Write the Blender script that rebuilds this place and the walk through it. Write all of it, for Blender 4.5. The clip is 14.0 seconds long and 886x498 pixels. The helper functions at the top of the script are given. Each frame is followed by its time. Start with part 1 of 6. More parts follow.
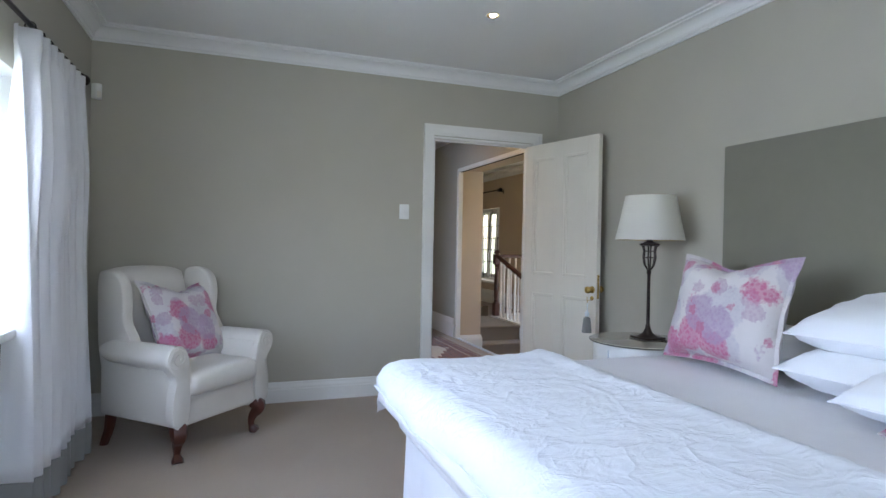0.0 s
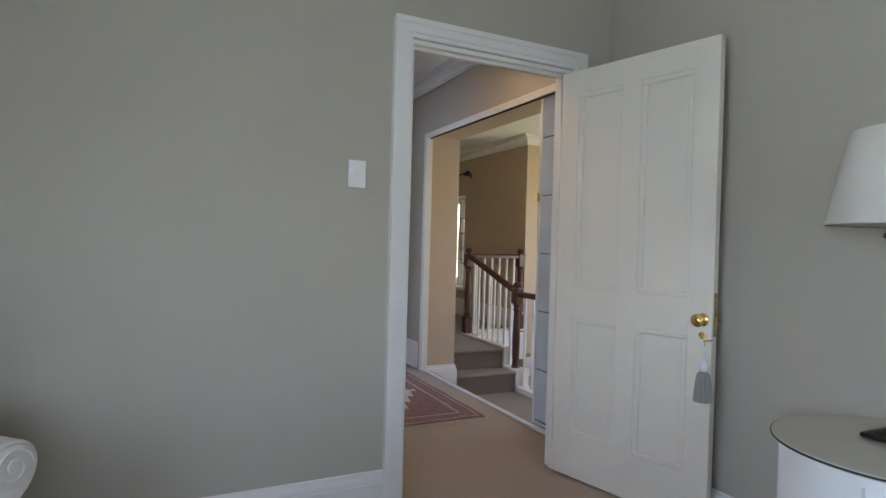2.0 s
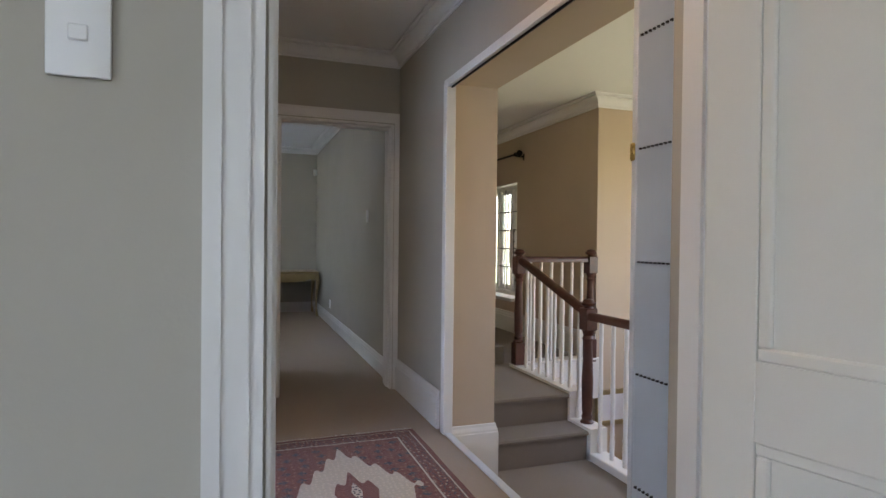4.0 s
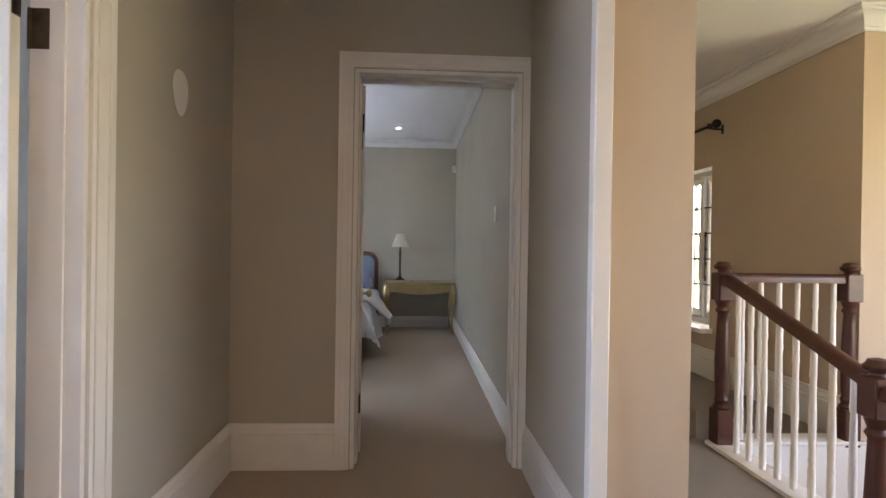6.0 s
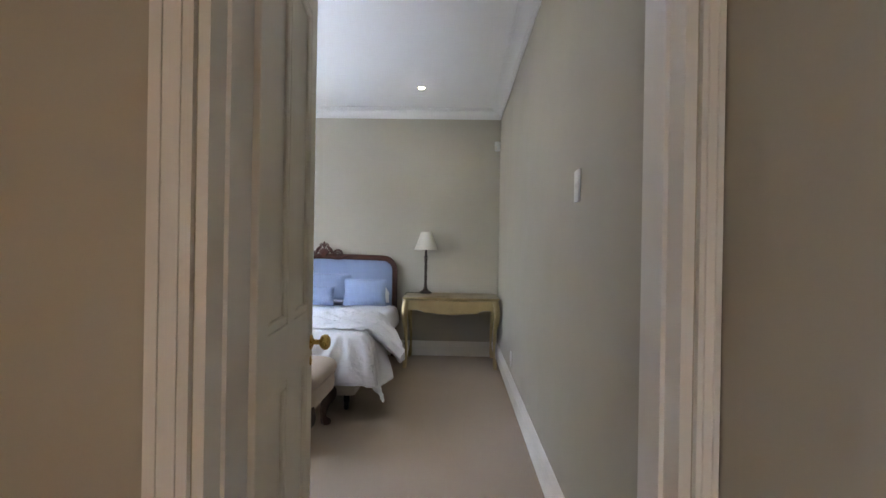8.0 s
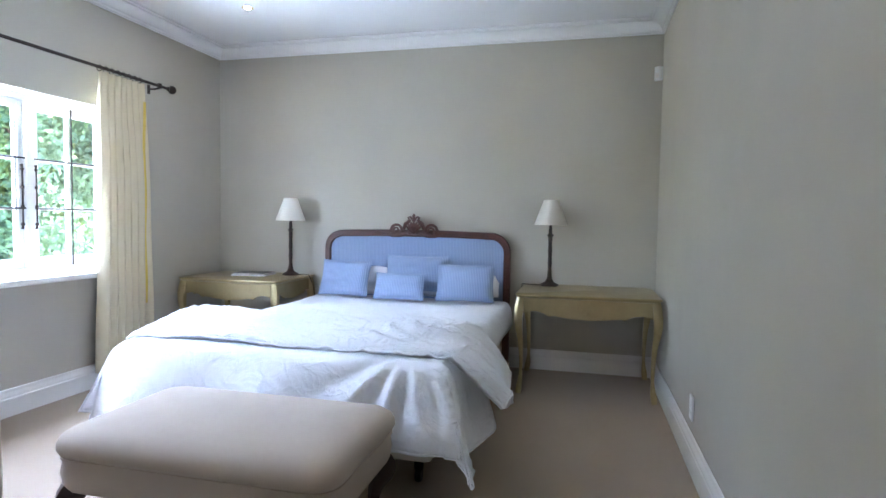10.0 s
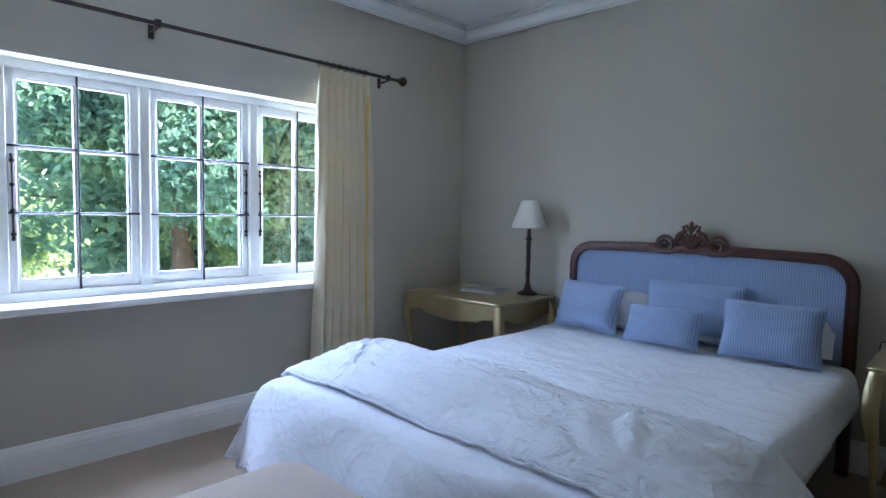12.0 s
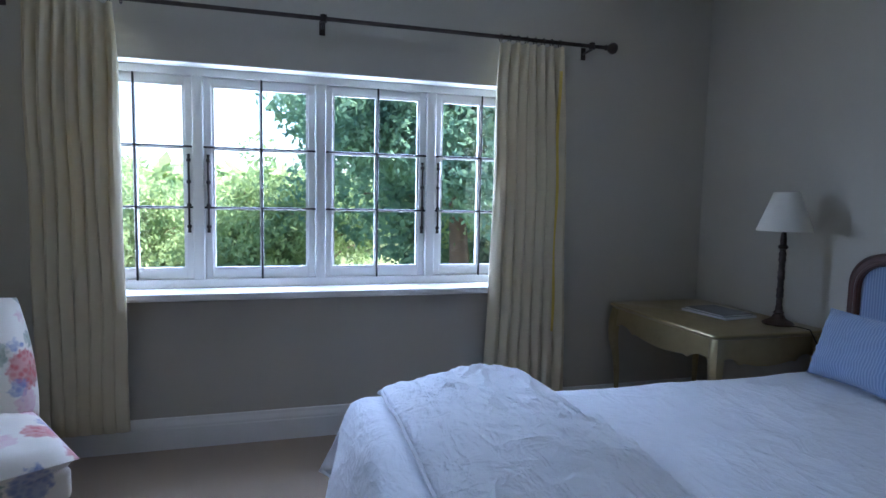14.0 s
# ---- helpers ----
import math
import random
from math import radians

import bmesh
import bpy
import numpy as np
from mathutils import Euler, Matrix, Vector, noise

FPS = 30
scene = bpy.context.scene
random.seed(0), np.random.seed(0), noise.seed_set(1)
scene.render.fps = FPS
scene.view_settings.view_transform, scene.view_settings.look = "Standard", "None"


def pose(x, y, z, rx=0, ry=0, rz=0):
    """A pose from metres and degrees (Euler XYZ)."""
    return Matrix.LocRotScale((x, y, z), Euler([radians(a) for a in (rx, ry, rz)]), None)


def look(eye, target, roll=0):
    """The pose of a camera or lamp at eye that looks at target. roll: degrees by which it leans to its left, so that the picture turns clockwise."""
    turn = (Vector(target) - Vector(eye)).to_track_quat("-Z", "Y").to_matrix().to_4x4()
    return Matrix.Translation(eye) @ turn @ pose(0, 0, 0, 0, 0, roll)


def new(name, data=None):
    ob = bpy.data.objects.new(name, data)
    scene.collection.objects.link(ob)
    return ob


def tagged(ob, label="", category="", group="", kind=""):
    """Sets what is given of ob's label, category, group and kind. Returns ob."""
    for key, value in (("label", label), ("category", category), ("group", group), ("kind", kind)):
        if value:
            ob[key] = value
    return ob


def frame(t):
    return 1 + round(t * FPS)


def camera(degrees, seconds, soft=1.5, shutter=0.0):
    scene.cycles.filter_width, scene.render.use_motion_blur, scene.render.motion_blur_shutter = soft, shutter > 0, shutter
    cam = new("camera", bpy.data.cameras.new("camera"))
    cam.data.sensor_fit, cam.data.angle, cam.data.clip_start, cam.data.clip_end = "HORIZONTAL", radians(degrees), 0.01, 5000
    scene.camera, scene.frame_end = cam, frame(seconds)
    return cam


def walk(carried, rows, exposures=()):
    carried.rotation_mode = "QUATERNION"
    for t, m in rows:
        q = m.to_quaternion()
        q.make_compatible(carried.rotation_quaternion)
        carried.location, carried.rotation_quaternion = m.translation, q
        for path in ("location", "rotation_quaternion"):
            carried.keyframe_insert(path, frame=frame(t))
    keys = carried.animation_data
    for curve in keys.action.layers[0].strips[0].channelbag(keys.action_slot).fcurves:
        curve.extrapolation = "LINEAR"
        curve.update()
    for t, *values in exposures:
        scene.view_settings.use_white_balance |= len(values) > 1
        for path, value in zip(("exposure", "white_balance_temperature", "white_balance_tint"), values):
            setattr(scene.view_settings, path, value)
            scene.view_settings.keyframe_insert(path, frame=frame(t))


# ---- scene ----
cam = camera(76.0, 14.0)
PATH = [
    (0, (-0.037, -0.419, 1.206), (0.642, 1.462, 1.187), 1.1),
    (0.5, (-0.006, 0.041, 1.188), (0.744, 1.895, 1.169), 1.0),
    (1, (0.108, 0.576, 1.187), (0.924, 2.402, 1.167), 1.1),
    (1.5, (0.267, 1.084, 1.171), (1.125, 2.89, 1.15), 1.2),
    (2, (0.471, 1.584, 1.165), (1.349, 3.381, 1.146), 1.6),
    (2.2, (0.553, 1.785, 1.164), (1.433, 3.581, 1.142), 1.5),
    (2.7, (0.728, 2.225, 1.166), (1.605, 4.022, 1.145), 1.3),
    (4.3, (1.599, 3.286, 1.179), (2.176, 5.201, 1.16), 0.7),
    (4.5, (1.714, 3.452, 1.17), (2.219, 5.387, 1.157), 0.8),
    (5, (1.854, 3.764, 1.17), (2.183, 5.736, 1.16), 0.7),
    (5.5, (1.936, 4.087, 1.183), (2.131, 6.077, 1.175), 0.7),
    (6, (1.984, 4.445, 1.179), (2.091, 6.442, 1.17), 0.9),
    (6.5, (2.02, 4.875, 1.154), (2.072, 6.875, 1.15), 1.1),
    (7, (2.042, 5.43, 1.147), (2.078, 7.429, 1.148), 1.4),
    (7.2, (2.08, 5.65, 1.156), (2.097, 7.65, 1.157), 1.4),
    (9.3, (2.156, 7.563, 1.186), (1.938, 9.55, 1.143), 0.7),
    (9.5, (2.124, 7.734, 1.174), (1.852, 9.714, 1.115), 0.8),
    (10, (2.056, 8.099, 1.191), (1.576, 10.038, 1.087), 0.9),
    (10.5, (2.047, 8.425, 1.223), (1.315, 10.283, 1.103), 1.0),
    (11, (2.047, 8.729, 1.248), (1.05, 10.458, 1.12), 0.9),
    (11.5, (1.991, 9.009, 1.251), (0.773, 10.591, 1.122), 1.0),
    (12, (1.942, 9.243, 1.262), (0.553, 10.676, 1.131), 1.1),
    (12.5, (1.948, 9.496, 1.235), (0.369, 10.717, 1.111), 1.0),
    (13, (1.882, 9.682, 1.256), (0.17, 10.707, 1.118), 1.0),
    (13.5, (1.872, 9.889, 1.28), (0.047, 10.693, 1.126), 1.2),
    (14, (1.861, 10.12, 1.276), (-0.058, 10.658, 1.108), 1.1),
]
EXPOSURES = [(0.0, 3.5, 6400, 11), (2.2, 3.4, 6550, 11), (4.3, 3.5, 6600, 14), (5.5, 4.05, 6750, 17), (7.0, 4.15, 7400, 16), (9.4, 4.8, 6400, 13), (10.2, 4.5, 6250, 12), (11.0, 3.9, 6100, 12), (12.0, 3.42, 5850, 11), (13.0, 3.0, 5700, 11), (14.0, 2.6, 5650, 12)]
walk(cam, [(t, look(eye, target, roll)) for t, eye, target, roll in PATH], EXPOSURES)

# ---- world, sun and large lights ----
world = bpy.data.worlds.new("world")
scene.world = world
world.use_nodes = True
wn = world.node_tree.nodes
sky = wn.new("ShaderNodeTexSky")
sky.sky_type, sky.sun_disc = "NISHITA", False
sky.sun_elevation, sky.sun_rotation = radians(55), radians(12)
sky.air_density, sky.dust_density = 1.0, 2.0
wn["Background"].inputs["Strength"].default_value = 0.15
world.node_tree.links.new(sky.outputs["Color"], wn["Background"].inputs["Color"])


def lamp_object(name, kind, m, energy, colour=(1, 1, 1)):
    data = bpy.data.lights.new(name, kind)
    data.energy, data.color = energy, colour
    ob = new(name, data)
    ob.matrix_world = m
    return ob


sun = lamp_object("sun", "SUN", look((4.6, 21.9, 32), (0, 0, 0)), 5.0, (1.0, 0.95, 0.86))
sun.data.angle = radians(0.6)


def area_lamp(name, eye, target, w, h, energy, colour):
    """An area lamp that sends sky light, or added fill, through a window."""
    ob = lamp_object(name, "AREA", look(eye, target), energy, colour)
    ob.data.shape, ob.data.size, ob.data.size_y = "RECTANGLE", w, h
    return ob


SKYBLUE = (0.57, 0.70, 1.0)
area_lamp("sky_window_bedroom_two", (-3.0, 10.31, 3.55), (-0.6, 10.31, 1.0), 4.2, 2.4, 125, SKYBLUE)
# three unseen lamps added outside to brighten the ceiling and walls
area_lamp("lawn_bounce_bedroom_two", (-3.2, 10.31, -0.7), (-1.0, 10.31, 1.75), 4.6, 1.6, 118, (0.62, 0.76, 1.0))
area_lamp("sky_window_bedroom_two_south", (-2.7, 6.9, 2.0), (1.4, 12.2, 1.2), 2.0, 1.8, 25, SKYBLUE)
area_lamp("sky_window_bedroom_two_north", (-2.7, 14.3, 2.0), (2.6, 9.4, 1.3), 1.8, 1.8, 85, SKYBLUE)
area_lamp("sky_window_bedroom_one", (-1.21, 1.53, 1.38), (1.0, 1.53, 0.35), 2.25, 1.02, 7.6, (0.66, 0.77, 1.0))
# fill lamp added in an unseen south opening to brighten the door wall
area_lamp("sky_window_bedroom_one_south", (0.2, -1.72, 1.38), (0.1, 1.0, 0.95), 1.7, 1.02, 3.5, (0.70, 0.80, 1.0))
area_lamp("sky_window_side_room", (-1.2, 5.2, 1.4), (1.0, 5.25, 1.3), 1.1, 1.1, 6.8, (0.47, 0.63, 1.0))
area_lamp("sky_window_stairwell", (5.66, 5.71, 1.2), (3.1, 5.8, 1.54), 1.89, 1.44, 1.8, (1.0, 0.84, 0.74))
area_lamp("sky_window_landing", (5.58, 9.93, 2.92), (3.58, 8.93, 0.76), 1.78, 1.33, 42, (1.0, 0.86, 0.77))

# ---- materials ----


def mat(name, colour, rough=0.6, metal=0.0, vary=0.08, scale=3.0, grain=0.0, gscale=200.0, bump=0.0, bscale=300.0, sheen=0.0, coat=0.0, dirt=0.0):
    """A plain procedural surface: two scales of colour variation and a fine relief."""
    m = bpy.data.materials.new(name)
    m.use_nodes = True
    nt = m.node_tree
    b = nt.nodes["Principled BSDF"]
    b.inputs["Roughness"].default_value, b.inputs["Metallic"].default_value = rough, metal
    b.inputs["Sheen Weight"].default_value, b.inputs["Coat Weight"].default_value = sheen, coat
    co = nt.nodes.new("ShaderNodeTexCoord")

    def noise_at(sc, detail):
        n = nt.nodes.new("ShaderNodeTexNoise")
        n.inputs["Scale"].default_value, n.inputs["Detail"].default_value = sc, detail
        nt.links.new(co.outputs["Object"], n.inputs["Vector"])
        return n.outputs["Fac"]

    def blend(fac, a, c, amount):
        mx = nt.nodes.new("ShaderNodeMixRGB")
        mp = nt.nodes.new("ShaderNodeMapRange")
        mp.inputs["From Min"].default_value, mp.inputs["From Max"].default_value = 0.35, 0.65
        mp.inputs["To Max"].default_value = amount
        nt.links.new(fac, mp.inputs["Value"])
        nt.links.new(mp.outputs["Result"], mx.inputs["Fac"])
        if hasattr(a, "is_linked"):
            nt.links.new(a, mx.inputs["Color1"])
        else:
            mx.inputs["Color1"].default_value = (*a, 1)
        mx.inputs["Color2"].default_value = (*c, 1)
        return mx.outputs["Color"]

    dark = tuple(c * (1 - 2.2 * vary) for c in colour)
    out = blend(noise_at(scale, 4), colour, dark, 1.0)
    if grain:
        out = blend(noise_at(gscale, 2), out, tuple(c * (1 - grain) for c in colour), 0.8)
    if dirt:
        out = blend(noise_at(scale * 0.4, 6), out, tuple(c * 0.5 for c in colour), dirt)
    nt.links.new(out, b.inputs["Base Color"])
    rr = nt.nodes.new("ShaderNodeMapRange")
    rr.inputs["To Min"].default_value, rr.inputs["To Max"].default_value = max(rough - 0.08, 0.02), min(rough + 0.08, 1)
    nt.links.new(noise_at(scale * 4, 3), rr.inputs["Value"])
    nt.links.new(rr.outputs["Result"], b.inputs["Roughness"])
    if bump:
        bp = nt.nodes.new("ShaderNodeBump")
        bp.inputs["Strength"].default_value, bp.inputs["Distance"].default_value = bump, 0.004
        nt.links.new(noise_at(bscale, 3), bp.inputs["Height"])
        nt.links.new(bp.outputs["Normal"], b.inputs["Normal"])
    return m


def cloth(name, colour, see=0.0, tint=None, vary=0.04, weave=700.0, stripes=None):
    """Woven cloth; see: how much light shines through it."""
    m = mat(name, colour, 0.9, vary=vary, scale=5, grain=0.06, gscale=weave, bump=0.25, bscale=weave, sheen=0.15)
    nt = m.node_tree
    b = nt.nodes["Principled BSDF"]
    if stripes:
        co = nt.nodes.new("ShaderNodeTexCoord")
        w = nt.nodes.new("ShaderNodeTexWave")
        w.inputs["Scale"].default_value, w.inputs["Distortion"].default_value = stripes[1], 1.2
        nt.links.new(co.outputs["Object"], w.inputs["Vector"])
        mx = nt.nodes.new("ShaderNodeMixRGB")
        nt.links.new(w.outputs["Fac"], mx.inputs["Fac"])
        nt.links.new(b.inputs["Base Color"].links[0].from_socket, mx.inputs["Color1"])
        mx.inputs["Color2"].default_value = (*stripes[0], 1)
        nt.links.new(mx.outputs["Color"], b.inputs["Base Color"])
    if see:
        tr = nt.nodes.new("ShaderNodeBsdfTranslucent")
        tr.inputs["Color"].default_value = (*(tint or colour), 1)
        mx = nt.nodes.new("ShaderNodeMixShader")
        mx.inputs["Fac"].default_value = see
        nt.links.new(b.outputs["BSDF"], mx.inputs[1])
        nt.links.new(tr.outputs["BSDF"], mx.inputs[2])
        nt.links.new(mx.outputs["Shader"], nt.nodes["Material Output"].inputs["Surface"])
    return m


def glow(name, colour, strength):
    m = bpy.data.materials.new(name)
    m.use_nodes = True
    b = m.node_tree.nodes["Principled BSDF"]
    b.inputs["Emission Color"].default_value, b.inputs["Emission Strength"].default_value = (*colour, 1), strength
    return m


def glass(name):
    m = bpy.data.materials.new(name)
    m.use_nodes = True
    nt = m.node_tree
    tr, gl, mx = (nt.nodes.new("ShaderNode" + k) for k in ("BsdfTransparent", "BsdfGlossy", "MixShader"))
    gl.inputs["Roughness"].default_value = 0.02
    mx.inputs["Fac"].default_value = 0.04
    nt.links.new(tr.outputs["BSDF"], mx.inputs[1])
    nt.links.new(gl.outputs["BSDF"], mx.inputs[2])
    nt.links.new(mx.outputs["Shader"], nt.nodes["Material Output"].inputs["Surface"])
    return m


def floral(name, ground, blooms, size, spread=0.5):
    """Printed cloth: layers of round, ragged flower heads and leaves on a pale ground."""
    m = cloth(name, ground, weave=500)
    nt = m.node_tree
    b = nt.nodes["Principled BSDF"]
    out = b.inputs["Base Color"].links[0].from_socket
    co = nt.nodes.new("ShaderNodeTexCoord")
    for i, (colour, sc, lim, amount) in enumerate(blooms):
        mp = nt.nodes.new("ShaderNodeMapping")
        mp.inputs["Location"].default_value = (1.7 * i + 0.3, 2.3 * i, 0.9 * i)
        nt.links.new(co.outputs["Object"], mp.inputs["Vector"])
        ns = nt.nodes.new("ShaderNodeTexNoise")
        ns.inputs["Scale"].default_value, ns.inputs["Detail"].default_value = 60 / size, 2
        nt.links.new(mp.outputs["Vector"], ns.inputs["Vector"])
        ad = nt.nodes.new("ShaderNodeVectorMath")
        ad.operation = "MULTIPLY_ADD"
        ad.inputs[1].default_value = (0.035 * size,) * 3
        nt.links.new(ns.outputs["Color"], ad.inputs[0])
        nt.links.new(mp.outputs["Vector"], ad.inputs[2])
        vo = nt.nodes.new("ShaderNodeTexVoronoi")
        vo.voronoi_dimensions = "3D"
        vo.inputs["Scale"].default_value, vo.inputs["Randomness"].default_value = sc / size, 0.75
        nt.links.new(ad.outputs[0], vo.inputs["Vector"])
        rp = nt.nodes.new("ShaderNodeMapRange")
        rp.inputs["From Min"].default_value, rp.inputs["From Max"].default_value = lim, lim - 0.05
        rp.inputs["To Max"].default_value = amount
        nt.links.new(vo.outputs["Distance"], rp.inputs["Value"])
        sp = nt.nodes.new("ShaderNodeTexVoronoi")
        sp.inputs["Scale"].default_value = 60 / size
        nt.links.new(mp.outputs["Vector"], sp.inputs["Vector"])
        sr = nt.nodes.new("ShaderNodeMapRange")
        sr.inputs["From Min"].default_value, sr.inputs["From Max"].default_value = 0.2, 0.65
        sr.inputs["To Min"].default_value, sr.inputs["To Max"].default_value = 1.0, 0.68
        nt.links.new(sp.outputs["Distance"], sr.inputs["Value"])
        mu = nt.nodes.new("ShaderNodeMath")
        mu.operation = "MULTIPLY"
        nt.links.new(rp.outputs["Result"], mu.inputs[0])
        nt.links.new(sr.outputs["Result"], mu.inputs[1])
        mx = nt.nodes.new("ShaderNodeMixRGB")
        nt.links.new(mu.outputs[0], mx.inputs["Fac"])
        nt.links.new(out, mx.inputs["Color1"])
        mx.inputs["Color2"].default_value = (*colour, 1)
        out = mx.outputs["Color"]
    nt.links.new(out, b.inputs["Base Color"])
    return m


M_WALL = mat("greige_wall_paint", (0.455, 0.426, 0.357), 0.75, vary=0.025, scale=1.2, bump=0.08, bscale=120)
M_CREAM = mat("cream_wall_paint", (0.55, 0.44, 0.33), 0.7, vary=0.03, scale=1.2, bump=0.08, bscale=120)
M_WHITE = mat("white_ceiling_paint", (0.80, 0.80, 0.79), 0.8, vary=0.015, scale=0.8, bump=0.05, bscale=90)
M_TRIM = mat("white_gloss_trim", (0.78, 0.77, 0.74), 0.38, vary=0.03, scale=2.5, bump=0.05, bscale=40)
M_DOOR = mat("cream_door_paint", (0.74, 0.70, 0.62), 0.42, vary=0.03, scale=2, bump=0.06, bscale=50)
M_CARPET = mat("beige_carpet", (0.40, 0.302, 0.212), 0.97, vary=0.05, scale=1.6, grain=0.35, gscale=260, bump=0.9, bscale=330, sheen=0.3)
M_STAIR = mat("taupe_stair_carpet", (0.27, 0.225, 0.185), 0.97, vary=0.06, scale=2, grain=0.3, gscale=240, bump=0.9, bscale=330, sheen=0.2)
M_MAHOG = mat("mahogany", (0.085, 0.022, 0.012), 0.42, vary=0.2, scale=9, grain=0.4, gscale=60, bump=0.1, bscale=120, coat=0.08)
M_DARKWOOD = mat("dark_stained_wood", (0.035, 0.014, 0.009), 0.4, vary=0.2, scale=12, bump=0.1, bscale=90)
M_BRONZE = mat("bronzed_metal", (0.06, 0.045, 0.04), 0.4, 0.7, vary=0.2, scale=14, bump=0.15, bscale=90)
M_HINGE = mat("brown_hinge_metal", (0.10, 0.07, 0.045), 0.45, 0.6, vary=0.2, scale=20)
M_BLACK = mat("black_iron", (0.02, 0.018, 0.018), 0.45, 0.4, vary=0.2, scale=20)
M_BRASS = mat("worn_brass", (0.62, 0.42, 0.14), 0.28, 1.0, vary=0.12, scale=30)
M_GOLD = mat("champagne_gilt", (0.48, 0.385, 0.21), 0.34, 0.75, vary=0.08, scale=6, grain=0.05, gscale=40, bump=0.012, bscale=30)
M_PLASTIC = mat("white_plastic", (0.80, 0.80, 0.78), 0.4, vary=0.02)
M_FOLD = mat("grey_vinyl", (0.64, 0.68, 0.72), 0.5, vary=0.03, scale=4)
M_SHADE = cloth("ivory_lampshade", (0.80, 0.77, 0.70), see=0.25)
M_LINEN = cloth("white_bed_linen", (0.83, 0.84, 0.88), vary=0.02)
def crumpled(name, colour, scale, depth):
    """Cotton with soft creases pressed into it."""
    m = cloth(name, colour, vary=0.02)
    nt = m.node_tree
    b = nt.nodes["Principled BSDF"]
    co = nt.nodes.new("ShaderNodeTexCoord")
    last = b.inputs["Normal"].links[0].from_socket
    pull = nt.nodes.new("ShaderNodeMapping")
    pull.inputs["Rotation"].default_value, pull.inputs["Scale"].default_value = (0, 0, 0.6), (1.0, 2.6, 1.0)
    nt.links.new(co.outputs["Object"], pull.inputs["Vector"])
    for sc, dep, dist, way in ((scale, depth, 1.6, co.outputs["Object"]), (scale * 2.7, depth * 0.4, 2.2, co.outputs["Object"]), (scale * 1.5, depth * 0.55, 0.9, pull.outputs["Vector"])):
        n = nt.nodes.new("ShaderNodeTexNoise")
        n.inputs["Scale"].default_value, n.inputs["Detail"].default_value, n.inputs["Distortion"].default_value = sc, 3, dist
        nt.links.new(way, n.inputs["Vector"])
        sb = nt.nodes.new("ShaderNodeMath")
        sb.operation = "SUBTRACT"
        sb.inputs[1].default_value = 0.5
        ab = nt.nodes.new("ShaderNodeMath")
        ab.operation = "ABSOLUTE"
        pw = nt.nodes.new("ShaderNodeMath")
        pw.operation = "POWER"
        pw.inputs[1].default_value = 0.72
        nt.links.new(n.outputs["Fac"], sb.inputs[0])
        nt.links.new(sb.outputs[0], ab.inputs[0])
        nt.links.new(ab.outputs[0], pw.inputs[0])
        bp = nt.nodes.new("ShaderNodeBump")
        bp.invert = True
        bp.inputs["Strength"].default_value, bp.inputs["Distance"].default_value = 0.7, dep
        nt.links.new(pw.outputs[0], bp.inputs["Height"])
        nt.links.new(last, bp.inputs["Normal"])
        last = bp.outputs["Normal"]
    nt.links.new(last, b.inputs["Normal"])
    return m


M_QUILT = crumpled("crumpled_white_cotton", (0.81, 0.83, 0.88), 3.4, 0.034)
M_DUVET = crumpled("smooth_white_cotton", (0.82, 0.84, 0.89), 2.4, 0.019)
M_YELLOW = cloth("yellow_cloth", (0.70, 0.52, 0.12))
M_SHEET = cloth("pale_sheet", (0.80, 0.79, 0.81), vary=0.02)
M_CURT1 = cloth("white_curtain_linen", (0.78, 0.77, 0.78), see=0.12, vary=0.02, weave=350)
M_HEM = cloth("grey_hem_band", (0.24, 0.235, 0.22))
M_CURT2 = cloth("cream_curtain_linen", (0.66, 0.58, 0.41), see=0.10, tint=(0.80, 0.66, 0.34), weave=350)
M_IVORY = cloth("ivory_upholstery", (0.66, 0.62, 0.56), vary=0.03)
M_BENCH = cloth("taupe_bench_cloth", (0.42, 0.345, 0.275), vary=0.03)
M_BLUE = cloth("blue_ticking", (0.22, 0.29, 0.46), vary=0.04, stripes=((0.33, 0.41, 0.57), 26.0))
M_PANELGREEN = cloth("sage_panel_cloth", (0.205, 0.195, 0.15), vary=0.03)
M_FLORAL = floral("pink_mauve_floral", (0.62, 0.575, 0.57), [((0.44, 0.41, 0.46), 5, 0.53, 0.75), ((0.40, 0.28, 0.36), 9.0, 0.40, 0.8), ((0.46, 0.10, 0.21), 4.5, 0.42, 0.95), ((0.36, 0.25, 0.37), 4.2, 0.40, 0.92), ((0.44, 0.13, 0.22), 8.5, 0.27, 0.9)], 1.0)
M_CHINTZ = floral("chintz_floral", (0.74, 0.68, 0.58), [((0.16, 0.22, 0.15), 8, 0.32, 0.75), ((0.45, 0.08, 0.08), 5.5, 0.34, 0.95), ((0.16, 0.20, 0.38), 6.0, 0.32, 0.9), ((0.62, 0.36, 0.40), 7, 0.30, 0.8)], 1.35)
M_GLASS = glass("clear_glass")
M_SPOT = glow("lit_downlight", (1.0, 0.93, 0.82), 30.0)
# strong warm glow added as fill for the hall
M_HALLFILL = glow("warm_hall_fill", (1.0, 0.67, 0.43), 215.0)
M_BARK = mat("bark", (0.13, 0.08, 0.055), 0.9, vary=0.25, scale=6, bump=0.8, bscale=20)
M_GRASS = mat("lawn", (0.12, 0.15, 0.05), 0.95, vary=0.2, scale=0.6, grain=0.4, gscale=30)
M_BRICKDARK = mat("outer_wall_plaster", (0.6, 0.57, 0.5), 0.85, vary=0.05)

# ---- building helpers ----


